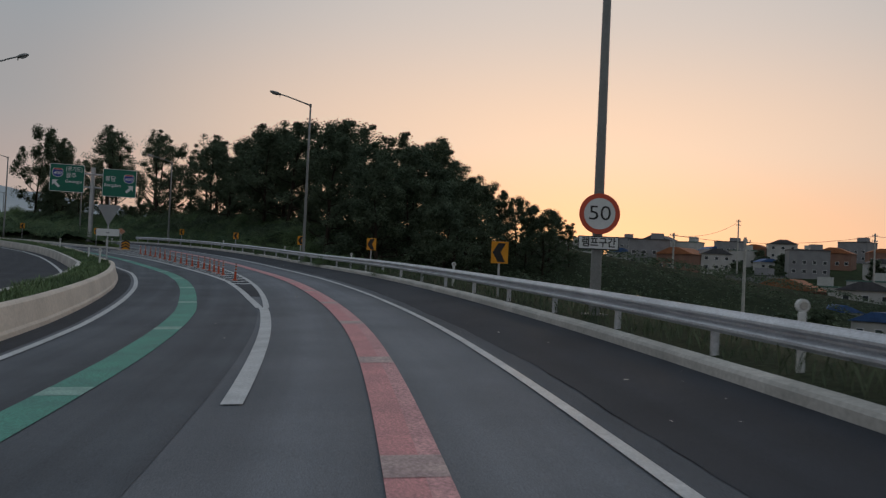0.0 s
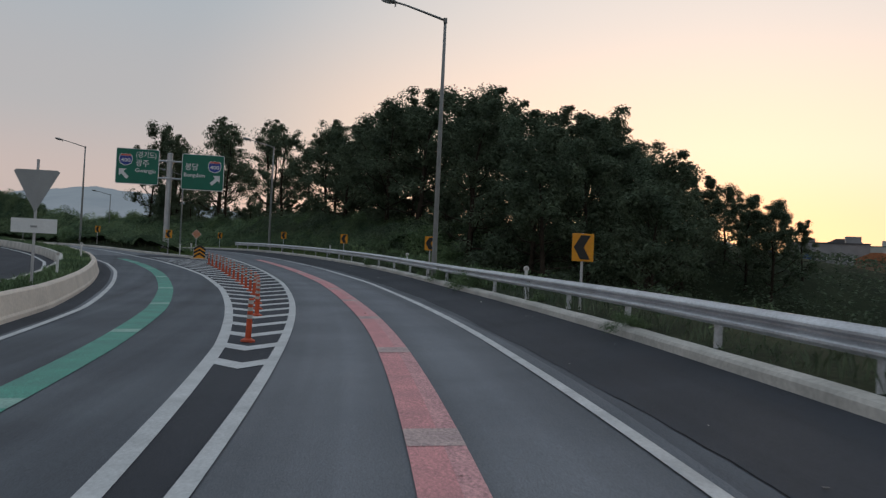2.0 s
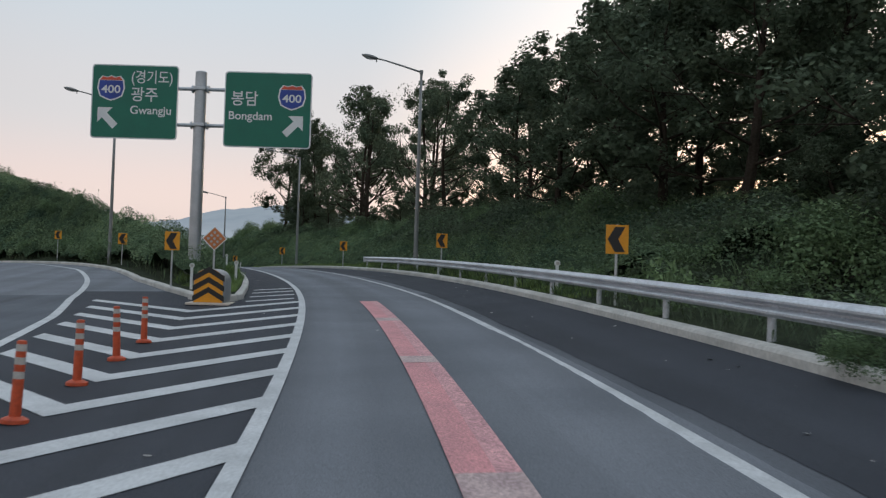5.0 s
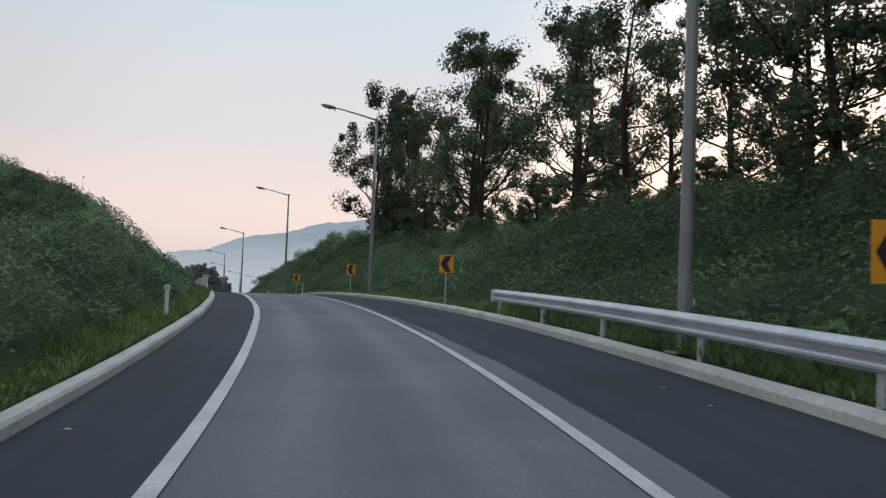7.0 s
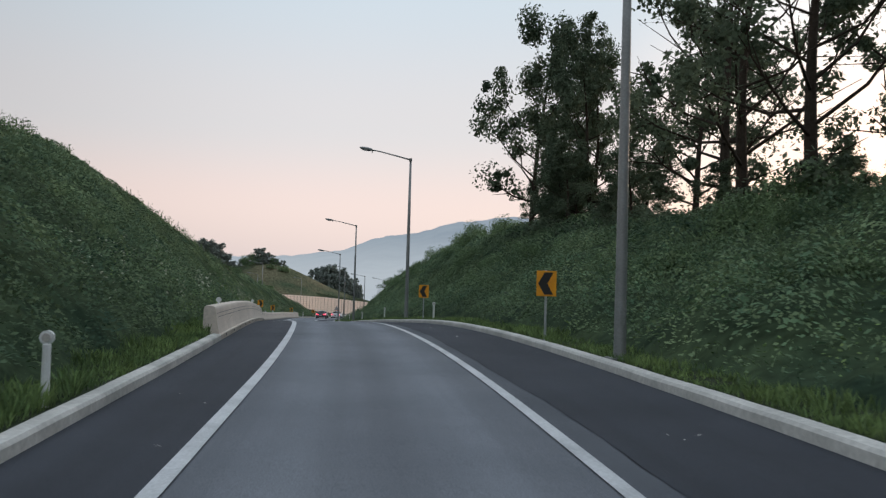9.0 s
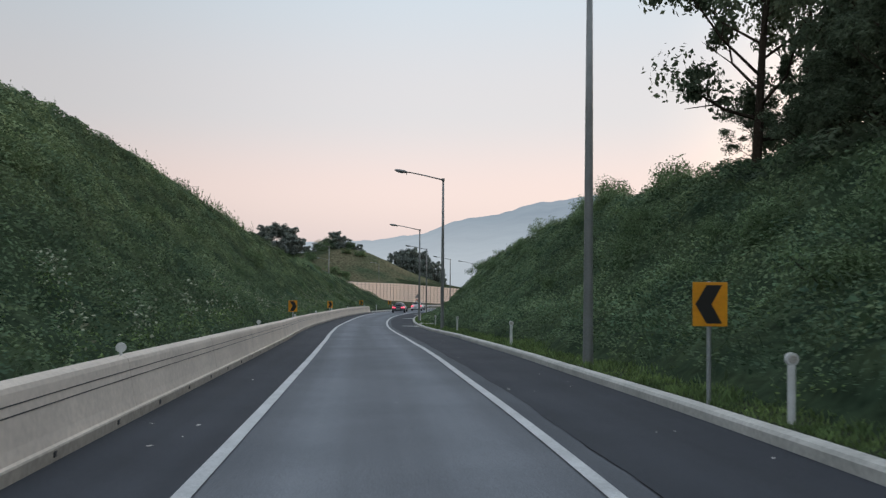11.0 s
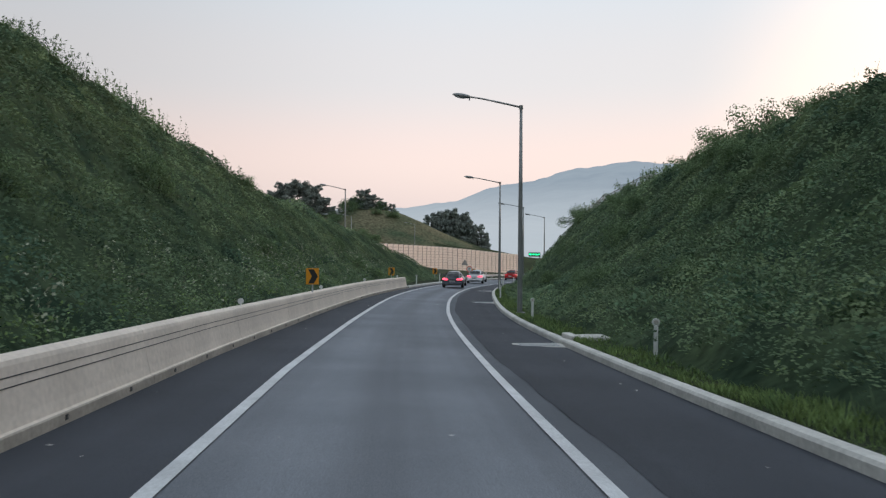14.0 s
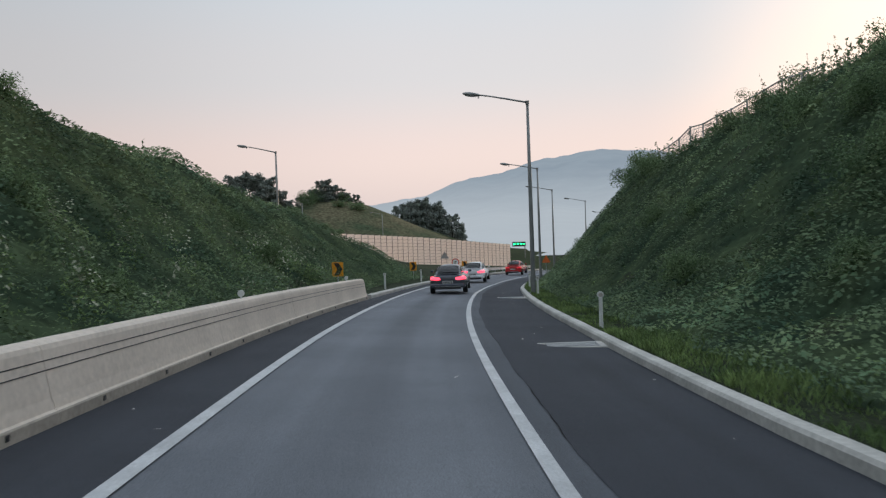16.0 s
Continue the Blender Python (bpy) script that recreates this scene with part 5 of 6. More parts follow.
def rounded(w, h, r, k=5):
    out = []
    for cx, cz, a0 in ((w / 2 - r, h / 2 - r, 0), (-w / 2 + r, h / 2 - r, 90), (-w / 2 + r, -h / 2 + r, 180), (w / 2 - r, -h / 2 + r, 270)):
        for i in range(k + 1):
            a = radians(a0 + 90 * i / k)
            out.append((cx + r * math.cos(a), cz + r * math.sin(a)))
    return out


SHIELD = [(x * 1.46, z * 1.36) for x, z in [(-0.30, 0.20), (-0.22, 0.30), (-0.10, 0.27), (0.0, 0.31), (0.10, 0.27), (0.22, 0.30), (0.30, 0.20), (0.33, -0.02), (0.27, -0.22), (0.12, -0.30), (0.0, -0.34), (-0.12, -0.30), (-0.27, -0.22), (-0.33, -0.02)]]


def green_panel(cx, cz, w, h):
    base = part("panel", prism(rounded(w, h, 0.14), 0.04, m=Matrix.Translation((cx, -0.13, cz))), SIGN_WHITE, guide, "white-rimmed green panel")
    part("panel_face", prism(rounded(w - 0.09, h - 0.09, 0.11), 0.006, m=Matrix.Translation((cx, -0.137, cz))), SIGN_GREEN, base, "green face")
    for z in (-0.85, 0.0, 0.85):
        part("stiffener", box(w * 0.94, 0.07, 0.06, cx, -0.055, cz + z), SIGN_BACK, base)
    return base


def shield(base, x, z):
    part("shield_rim", prism([(a * 1.12, b * 1.12) for a, b in SHIELD], 0.004, m=Matrix.Translation((x, -0.1425, z))), SIGN_WHITE, base)
    part("shield_body", prism(SHIELD[6:] + [SHIELD[0]], 0.004, m=Matrix.Translation((x, -0.1470, z))), SIGN_BLUE, base, "blue shield")
    part("shield_top", prism(SHIELD[:7], 0.004, m=Matrix.Translation((x, -0.1472, z + 0.015))), SIGN_RED, base, "red shield top")
    text_mesh("number", "400", 0.42, SIGN_WHITE, base, x, z - 0.08, y=-0.150, bold=0.008, width=0.74)


def arrow(base, x, z, s):
    pts = [(s * 0.30, 0.30), (s * -0.12, 0.30), (s * 0.03, 0.15), (s * -0.28, -0.16), (s * -0.14, -0.30), (s * 0.17, 0.01), (s * 0.30, -0.12)]
    part("arrow", prism([(a * 1.36, b * 1.36) for a, b in pts], 0.004, m=Matrix.Translation((x, -0.1425, z))), SIGN_WHITE, base, "white arrow")


pa = green_panel(-2.50, 6.77, 3.34, 2.86)
shield(pa, -3.42, 7.30)
arrow(pa, -3.50, 6.12, -1)
text_mesh("lettering", "(경기도)", 0.56, SIGN_WHITE, pa, -1.85, 7.70, y=-0.1435, bold=0.004, width=1.58)
text_mesh("lettering", "광주", 0.60, SIGN_WHITE, pa, -2.12, 7.02, y=-0.1435, bold=0.006, width=1.02)
text_mesh("lettering", "Gwangju", 0.44, SIGN_WHITE, pa, -1.86, 6.44, y=-0.1435, bold=0.006, width=1.58)
pb = green_panel(2.64, 6.60, 3.36, 2.92)
shield(pb, 3.56, 7.12)
arrow(pb, 3.60, 5.98, 1)
text_mesh("lettering", "봉담", 0.62, SIGN_WHITE, pb, 1.74, 6.98, y=-0.1435, bold=0.006, width=1.02)
text_mesh("lettering", "Bongdam", 0.44, SIGN_WHITE, pb, 1.98, 6.34, y=-0.1435, bold=0.006, width=1.66)

# ---- crash drum and warning diamond at the island's nose ----
drum = thing("crash_drum", Matrix.Translation(spot(91.4, 3.62, 0.0)) @ Matrix.Rotation(radians(heading(91) - 2), 4, "Z"), "metal crash drum with yellow and black arrow bands", "crash cushion")
half = 0.38
arch = [(-half, 0.05), (half, 0.05), (half, 0.62)] + [(half * math.cos(a), 0.62 + half * 0.85 * math.sin(a)) for a in np.linspace(0.25, math.pi - 0.25, 10)] + [(-half, 0.62)]
shell = part("shell", prism(arch, 1.6), SIGN_BACK, drum, "dented pale metal shell")
part("front", prism([(x * 0.96, 0.02 + z * 0.97) for x, z in arch], 0.012, m=Matrix.Translation((0, -0.013, 0.0))), YELLOW, drum, "yellow front panel")
for z in (0.18, 0.44, 0.70):
    pts = [(-0.40, z - 0.10), (0.0, z + 0.14), (0.40, z - 0.10), (0.40, z + 0.05), (0.0, z + 0.29), (-0.40, z + 0.05)]
    part("band", prism(pts, 0.004, m=Matrix.Translation((0, -0.018, 0))), BLACK, drum, "black arrow band")
part("foot", box(1.1, 1.9, 0.06, 0, 0.8, 0.03, 0.01), CONCRETE, drum, "concrete foot")
dia = thing("warning_sign", Matrix.Translation(spot(93.6, 3.72, 0.1)) @ Matrix.Rotation(radians(heading(93)), 4, "Z"), "orange diamond marker with reflectors on a post", "road sign")
part("post", tube([(0, 0.03, -0.3), (0, 0.03, 1.75)], [0.028, 0.028], 10), POLE_LIGHT, dia)
dp = part("plate", prism([(0, -0.34), (0.34, 0), (0, 0.34), (-0.34, 0)], 0.012, m=Matrix.Translation((0, -0.012, 1.62))), SIGN_WHITE, dia, "pale rim")
part("face", prism([(0, -0.31), (0.31, 0), (0, 0.31), (-0.31, 0)], 0.004, m=Matrix.Translation((0, -0.018, 1.62))), mat("diamond_orange", (0.62, 0.20, 0.06), rough=0.4, scale=3, grain=0.05), dp, "orange face")
for a, b in ((0, 0.17), (0, -0.17), (0.17, 0), (-0.17, 0), (0, 0), (0.085, 0.085), (-0.085, 0.085), (0.085, -0.085), (-0.085, -0.085)):
    part("reflector", disc(0.036, 0.008, -0.024 + 0, 1.62 + b, 12), TAPE, dp).location.x = a

# ---- give-way sign seen from behind, in the median ----
gw = thing("give_way_sign", Matrix.Translation((-17.2, 46.3, -0.35)) @ Matrix.Rotation(radians(14), 4, "Z"), "bare back of a triangular sign and plate on a post", "road sign")
part("post", tube([(0, 0, -0.3), (0, 0, 3.3)], [0.035, 0.035], 10), POLE_LIGHT, gw)
part("triangle", prism([(0, 1.95), (0.56, 2.98), (0.50, 3.03), (-0.50, 3.03), (-0.56, 2.98)], 0.014, m=Matrix.Translation((0, -0.055, 0))), SIGN_BACK, gw, "bare metal triangle")
part("plate", box(1.12, 0.014, 0.36, 0.0, -0.05, 1.62, 0.004), SIGN_WHITE, gw, "pale plate")
for z in (1.6, 2.3, 2.8):
    part("clamp", box(0.16, 0.10, 0.05, 0, -0.02, z), SIGN_BACK, gw)

# ---- drain covers in the shoulder ----


def drain(s, lat):
    root = thing("drain_cover", Matrix.Translation(spot(s, lat, 0.0)) @ Matrix.Rotation(radians(heading(s)), 4, "Z"), "concrete-framed steel drain grating in the shoulder", "drain cover", "drain covers")
    part("frame", box(1.3, 0.80, 0.05, 0, 0, -0.012, 0.008), KERB, root, "pale concrete frame")
    for k in range(9):
        part("bar", box(1.0, 0.035, 0.03, 0, -0.26 + 0.065 * k, 0.008, 0), SIGN_BACK, root)
    return root


outlet = thing("drain_outlet", Matrix.Translation(spot(229.6, float(kerb_r(229.6)) - 0.75, 0.12)) @ Matrix.Rotation(radians(heading(229) + 8), 4, "Z"), "rough pale concrete slab behind the kerb", "concrete slab")
part("slab", box(0.95, 0.75, 0.22, 0, 0, 0.02, 0.03), KERB, outlet)
part("edge", box(0.25, 0.9, 0.14, -0.45, 0.05, 0.1, 0.03), KERB, outlet)
for s in (229.0, 256.0, 277.5):
    drain(s, float(kerb_r(s)) + 0.62)

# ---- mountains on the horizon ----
# Distance haze is put into the ridge's own colour as emission.
HAZE = mat("mountain_haze_glow", (0.06, 0.08, 0.07), rough=1.0, scale=0.004, fine=0.03, grain=0.1, spec=0.0)
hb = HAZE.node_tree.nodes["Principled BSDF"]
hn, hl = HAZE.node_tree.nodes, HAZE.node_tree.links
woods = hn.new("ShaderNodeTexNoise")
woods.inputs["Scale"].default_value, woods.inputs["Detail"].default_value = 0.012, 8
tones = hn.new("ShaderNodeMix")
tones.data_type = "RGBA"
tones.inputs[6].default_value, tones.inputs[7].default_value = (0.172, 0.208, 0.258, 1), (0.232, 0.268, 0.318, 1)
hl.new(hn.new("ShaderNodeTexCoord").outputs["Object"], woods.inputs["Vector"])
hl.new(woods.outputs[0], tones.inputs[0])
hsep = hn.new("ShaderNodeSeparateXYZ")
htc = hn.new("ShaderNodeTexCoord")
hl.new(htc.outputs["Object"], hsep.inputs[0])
# painted haze: glow turns paler below 150 m
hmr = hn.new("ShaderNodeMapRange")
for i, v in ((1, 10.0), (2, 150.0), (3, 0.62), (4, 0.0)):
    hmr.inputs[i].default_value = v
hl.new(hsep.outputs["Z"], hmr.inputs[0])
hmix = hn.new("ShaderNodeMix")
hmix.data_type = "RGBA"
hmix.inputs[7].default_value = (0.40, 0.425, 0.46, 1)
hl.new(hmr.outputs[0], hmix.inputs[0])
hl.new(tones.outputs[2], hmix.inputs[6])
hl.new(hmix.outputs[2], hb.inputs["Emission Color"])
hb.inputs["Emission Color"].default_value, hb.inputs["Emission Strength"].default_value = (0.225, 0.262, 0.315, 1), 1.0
crest = table((-60, 0.6), (-5, 1.0), (5, 1.6), (15, 2.6), (22, 3.6), (26.6, 4.2), (29.4, 4.5), (33.2, 4.1), (35, 3.55), (37.3, 3.1), (39, 2.75), (40.8, 2.0), (42.3, 1.85), (45, 1.55), (60, 1.5), (100, 1.2))
azs = np.arange(-60, 100.1, 0.25)
# The foot reaches in, so the painted haze covers the far plain too.
dist = np.array([0.12, 0.72, 0.80, 0.88, 0.95, 1.0, 1.1])
prof_h = np.array([0.0, 0.22, 0.46, 0.70, 0.90, 1.0, 0.8])
ag, kg = np.meshgrid(azs, np.arange(7), indexing="ij")
R0 = 3000.0
rough = 0.05 * np.sin(ag * 1.7) + 0.02 * np.sin(ag * 5.7 + 1) + 0.012 * np.sin(ag * 17.3 + 2)
hh = R0 * np.tan(np.radians(crest(ag) + rough * prof_h[kg])) * prof_h[kg] + 25 * np.sin(ag * 1.9 + kg * 1.7) * (prof_h[kg] * (1 - prof_h[kg]))
rr = R0 * dist[kg]
pts = np.stack([-60 - np.sin(np.radians(ag)) * rr, 110 + np.cos(np.radians(ag)) * rr, -9 + hh], -1)
faces = [(i * 7 + j, i * 7 + j + 1, (i + 1) * 7 + j + 1, (i + 1) * 7 + j) for i in range(len(azs) - 1) for j in range(6)]
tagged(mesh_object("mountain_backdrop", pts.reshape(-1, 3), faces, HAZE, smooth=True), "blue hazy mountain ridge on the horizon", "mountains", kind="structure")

# ---- noise barrier beyond the merge ----
PANEL = mat("beige_noise_panel", (0.74, 0.65, 0.60), (0.66, 0.575, 0.53), rough=0.7, scale=0.3, fine=4, grain=0.08)
# brown that stands in for shade in the gaps between panel rows
GAP_SHADE = mat("noise_panel_gap_shade", (0.36, 0.30, 0.27), rough=0.8, scale=1, grain=0.1)
FRAME = mat("noise_barrier_post", (0.20, 0.18, 0.17), rough=0.6, metal=0.3, scale=2)
noise_wall = thing("wall_noise_barrier", Matrix(), "long beige panelled noise barrier with dark steel posts", "noise barrier", kind="structure")
corners = [Vector((-184, 236, 1.6)), Vector((-192, 253, 0.6)), Vector((-199, 271, -0.4)), Vector((-215, 303, -1.5)), Vector((-233, 353, -4.3))]
WALL_H = 6.0
post_mesh = panel_mesh = None
for a, b in zip(corners, corners[1:]):
    n = max(1, round((b - a).length / 2.7))
    for k in range(n):
        p, q = a.lerp(b, k / n), a.lerp(b, (k + 1) / n)
        d = q - p
        m = Matrix.Translation(p) @ Matrix.Rotation(math.atan2(d.y, d.x), 4, "Z")
        if post_mesh is None:
            bm = box(0.11, 0.20, WALL_H + 0.12, 0, 0, -WALL_H / 2 + 0.06)
            o = part("post", bm, FRAME, noise_wall)
            post_mesh = o.data
            bm = bmesh.new()
            for r in range(12):
                box(3.84, 0.12, WALL_H / 12 - 0.06, 2.0, 0, -WALL_H * (r + 0.5) / 12, bm=bm)
            o2 = part("panel", bm, PANEL, noise_wall)
            panel_mesh = o2.data
            # added dark sheet: makes the gaps between rows read as shaded
            o3 = part("backing", box(3.9, 0.05, WALL_H - 0.05, 2.0, 0, -WALL_H / 2), GAP_SHADE, noise_wall)
            back_mesh = o3.data
        else:
            o, o2, o3 = new("post", post_mesh), new("panel", panel_mesh), new("backing", back_mesh)
            o.parent = o2.parent = o3.parent = noise_wall
        o.matrix_basis = m
        o2.matrix_basis = m @ Matrix.Diagonal((d.length / 4.0, 1, 1, 1))
        o3.matrix_basis = m @ Matrix.Diagonal((d.length / 4.0, 1, 1, 1))
tagged(strip("road", 300, 360, off(kerb_l, 0.5), off(kerb_l, 20), -0.3, SHOULDER, cols=3), "asphalt of the road that the ramp joins", "road", kind="structure")
median = thing("guardrail", Matrix(), "low pale steel guardrail beyond the ramp's end", "guardrail")
sweep("beam", [(x, z - 0.1) for x, z in W_PROFILE[::-1]], 316, 356, off(kerb_l, 0.6), STEEL, step=2.0, parent=median)
for s in np.arange(317, 356, 4.0):
    o = new("post", rail_post.data)
    o.parent = median
    o.matrix_basis = Matrix.Translation(spot(s, float(kerb_l(s)) + 0.75, -0.05))
for m_, text, word in ((Matrix.Translation(spot(338, 8.6, -0.9)), "round no-turn sign with a red rim on a post", "no_turn_sign"),):
    ns = thing(word, m_ @ Matrix.Rotation(radians(heading(338)), 4, "Z"), text, "road sign")
    part("post", tube([(0, 0.05, -0.4), (0, 0.05, 2.3)], [0.04, 0.04], 10), POLE_LIGHT, ns)
    dd = part("disc", disc(0.45, 0.012, 0, 2.0), SIGN_RED, ns, "red rim")
    part("face", disc(0.34, 0.004, -0.009, 2.0), SIGN_WHITE, dd, "white face")
    part("arrow", prism([(-0.10, -0.22), (0.0, -0.22), (0.0, 0.05), (0.16, 0.05), (0.16, 0.15), (-0.10, 0.15)], 0.004, m=Matrix.Translation((0, -0.016, 2.0))), BLACK, dd, "black bent arrow")
warn = thing("warning_sign", Matrix.Translation((-216.5, 311.0, -4.6)) @ Matrix.Rotation(radians(30), 4, "Z"), "small grey triangular sign on the noise barrier", "road sign")
part("triangle", prism([(-0.7, -0.6), (0.7, -0.6), (0.0, 0.6)], 0.03, m=Matrix.Translation((0.35, -0.4, 0))), SIGN_BACK, warn)
part("bracket", box(0.1, 0.5, 0.1, 0.35, -0.15, 0), SIGN_BACK, warn)
board = thing("message_board", Matrix.Translation((-262, 398, -9.0)) @ Matrix.Rotation(radians(32), 4, "Z") @ Matrix.Scale(0.78, 4), "dark electronic message board with glowing green characters", "message board")
part("mast", tube([(2.0, 0, -1), (2.0, 0, 5.2)], [0.18, 0.14], 10), POLE, board)
bx = part("box", box(4.6, 0.4, 1.6, 0, -0.2, 4.6, 0.05), DARK, board, "dark housing")
LED = glow("green_led", (0.02, 0.9, 0.30), 2.2)
for x, w in ((-1.6, 1.0), (-0.35, 0.9), (0.8, 0.9), (1.75, 0.6)):
    part("character", box(w * 0.8, 0.03, 0.5, x, -0.42, 4.65), LED, bx, "glowing green bar")
gs = thing("direction_sign", Matrix.Translation((-236, 402, -10)) @ Matrix.Rotation(radians(28), 4, "Z"), "distant green overhead direction sign", "direction sign")
part("mast", tube([(0, 0, -1), (0, 0, 7.0)], [0.2, 0.16], 10), POLE, gs)
part("panel", box(5.0, 0.1, 2.6, -1.5, -0.25, 6.0), SIGN_GREEN, gs, "green panel")
ow = thing("roadworks_sign", Matrix.Translation(spot(322, -3.6, 0.1)) @ Matrix.Rotation(radians(heading(326)), 4, "Z") @ Matrix.Scale(0.8, 4), "orange triangular warning sign on a post", "road sign")
part("post", tube([(0, 0.05, -0.4), (0, 0.05, 2.0)], [0.04, 0.04], 8), POLE_LIGHT, ow)
part("triangle", prism([(-0.5, 1.6), (0.5, 1.6), (0.0, 2.5)], 0.014), mat("sign_orange", (0.75, 0.16, 0.03), rough=0.4, scale=3), ow)

# ---- trees far off and on the banks ----


def far_z(x, y):
    return float(far_height(np.array(x, float), np.array(y, float)))


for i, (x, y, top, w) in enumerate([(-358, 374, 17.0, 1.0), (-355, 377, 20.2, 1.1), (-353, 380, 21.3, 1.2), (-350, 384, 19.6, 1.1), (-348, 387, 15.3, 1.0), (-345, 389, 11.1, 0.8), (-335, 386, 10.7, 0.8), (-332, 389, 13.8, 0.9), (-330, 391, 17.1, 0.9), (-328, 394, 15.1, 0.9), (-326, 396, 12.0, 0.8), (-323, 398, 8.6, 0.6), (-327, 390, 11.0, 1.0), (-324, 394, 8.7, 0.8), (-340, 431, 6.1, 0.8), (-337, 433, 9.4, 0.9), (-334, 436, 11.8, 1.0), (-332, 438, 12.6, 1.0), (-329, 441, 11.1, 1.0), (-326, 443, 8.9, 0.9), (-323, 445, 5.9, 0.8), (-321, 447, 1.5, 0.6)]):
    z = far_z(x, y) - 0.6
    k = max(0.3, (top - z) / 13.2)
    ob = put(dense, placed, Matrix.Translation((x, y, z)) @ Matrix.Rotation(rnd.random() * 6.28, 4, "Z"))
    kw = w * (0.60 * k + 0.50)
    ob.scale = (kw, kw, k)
for i in range(34):
    x, y = rnd.uniform(-362, -300), rnd.uniform(366, 412)
    if (x + 330) + (y - 393) > 12 or far_z(x, y) < -5:
        continue
    k = rnd.uniform(1.2, 2.4)
    ob = copy_thing(shrubs[i % 3], Matrix.Translation((x, y, far_z(x, y) + 0.1)))
    ob.scale = (k, k, k * 0.9)
    tagged(ob, "distant shrub on the grassy knoll", "shrub", "shrubs on the far hill")
for i, (s, d, h) in enumerate([(213, 15, 3.0), (218, 17, 2.8), (208, 14, 2.6), (228, 15, 3.0), (231, 16.5, 3.3), (235, 15.5, 2.8), (239, 15, 2.6), (250, 15, 2.0), (258, 15, 2.8), (318, 10, 3.0), (279, 13.2, 2.6), (264, 15.0, 3.0), (267, 15.5, 2.6), (291, 7.6, 2.2)]):
    lat = float(kerb_r(s)) - d
    p = spot(s, lat)
    p.z = float(ground_z(s, lat)) - 0.1
    ob = copy_thing(shrubs[i % 3], Matrix.Translation(p) @ Matrix.Rotation(rnd.random() * 6.28, 4, "Z"))
    k = h / (1.9, 2.4, 1.5)[i % 3]
    ob.scale = (k * 0.85, k * 0.85, k)
    tagged(ob, "tall bushy shrub on top of the bank", "shrub", "shrubs on the bank's top")
for i in range(84):
    az, r = radians(rnd.uniform(6, 38)), rnd.uniform(85, 300)
    x, y = math.sin(az) * r, math.cos(az) * r
    k = rnd.uniform(0.30, 0.52) if r > 170 else rnd.uniform(0.35, 0.62)
    ob = put(low_tree, placed, Matrix.Translation((x, y, far_z(x, y) - 0.4 if r > 150 else min(far_z(x, y), -7))) @ Matrix.Rotation(rnd.random() * 6.28, 4, "Z"))
    ob.scale = (k * 1.5, k * 1.5, k * 1.25)
for i, (s, d, k) in enumerate([(rnd.uniform(196, 300), rnd.uniform(9, 16), rnd.uniform(0.4, 0.9)) for _ in range(40)]):
    lat = float(kerb_r(s)) - d
    p = spot(s, lat)
    p.z = float(ground_z(s, lat)) - 0.1
    copy_thing(shrubs[i % 3], Matrix.Translation(p)).scale = (k, k, k)
for i, (s, d, k) in enumerate([(rnd.uniform(98, 290), rnd.uniform(2.5, 14), rnd.uniform(0.35, 0.9)) for _ in range(50)] + [(s0, 1.4 + (1.30 * float(ridge_l(s0)) + 2.0) * rnd.uniform(0.82, 0.98), rnd.uniform(0.7, 1.2)) for s0 in np.arange(184, 222, 3.2)]):
    if d > float(isle_width(np.array(s))) - 1:
        continue
    lat = float(kerb_l(s)) + d
    p = spot(s, lat)
    p.z = float(ground_z(s, lat)) - 0.1
    ob = copy_thing(shrubs[i % 3], Matrix.Translation(p))
    ob.scale = (k, k, k)
    tagged(ob, "low green shrub on the island hill", "shrub", "shrubs on the island hill")

kx, ky = np.meshgrid(np.arange(-372, -284, 4.0), np.arange(352, 430, 4.0), indexing="ij")
kz = far_height(kx, ky)
nk = kx.shape[1]
kf = [(i * nk + j, (i + 1) * nk + j, (i + 1) * nk + j + 1, i * nk + j + 1) for i in range(kx.shape[0] - 1) for j in range(nk - 1)]
kz = np.maximum(kz, -8.6) + 0.35 + 0.25 * np.sin(kx * 0.9 + ky * 0.4) * np.cos(ky * 0.7)
tagged(mesh_object("ground_knoll", np.stack([kx, ky, kz], -1).reshape(-1, 3), kf, HILLSIDE, smooth=True), "grassy slope of a low hill with dry patches", "ground", kind="structure")

# ---- fence on the bank ----
fence = thing("fence", Matrix(), "wire mesh fence with pale posts on the bank's top", "fence")
MESH = mat("fence_wire", (0.40, 0.41, 0.40), rough=0.5, metal=0.5, scale=3)
tops = []
for f in np.linspace(0, 1, 13):
    s, d = 276.0 + 17.5 * f, 12.2 - 4.4 * f
    lat = float(kerb_r(s)) - d
    p = spot(s, lat)
    p.z = float(ground_z(s, lat)) + 0.1
    tops.append(p)
    part("post", tube([p - Vector((0, 0, 0.6)), p + Vector((0, 0, 1.32))], [0.05, 0.05], 8), MESH, fence)
    if len(tops) > 1:
        part("top_rail", tube([tops[-2] + Vector((0, 0, 1.26)), p + Vector((0, 0, 1.26))], [0.035, 0.035], 6), MESH, fence)
bm = bmesh.new()
for a, b in zip(tops, tops[1:]):
    for k in range(6):
        tube([a + Vector((0, 0, 0.1 + 0.2 * k)), b + Vector((0, 0, 0.1 + 0.2 * k))], [0.012, 0.012], 4, bm)
    for k in range(10):
        q = a.lerp(b, (k + 0.5) / 10)
        tube([q + Vector((0, 0, 0.15)), q + Vector((0, 0, 1.24))], [0.009, 0.009], 4, bm)
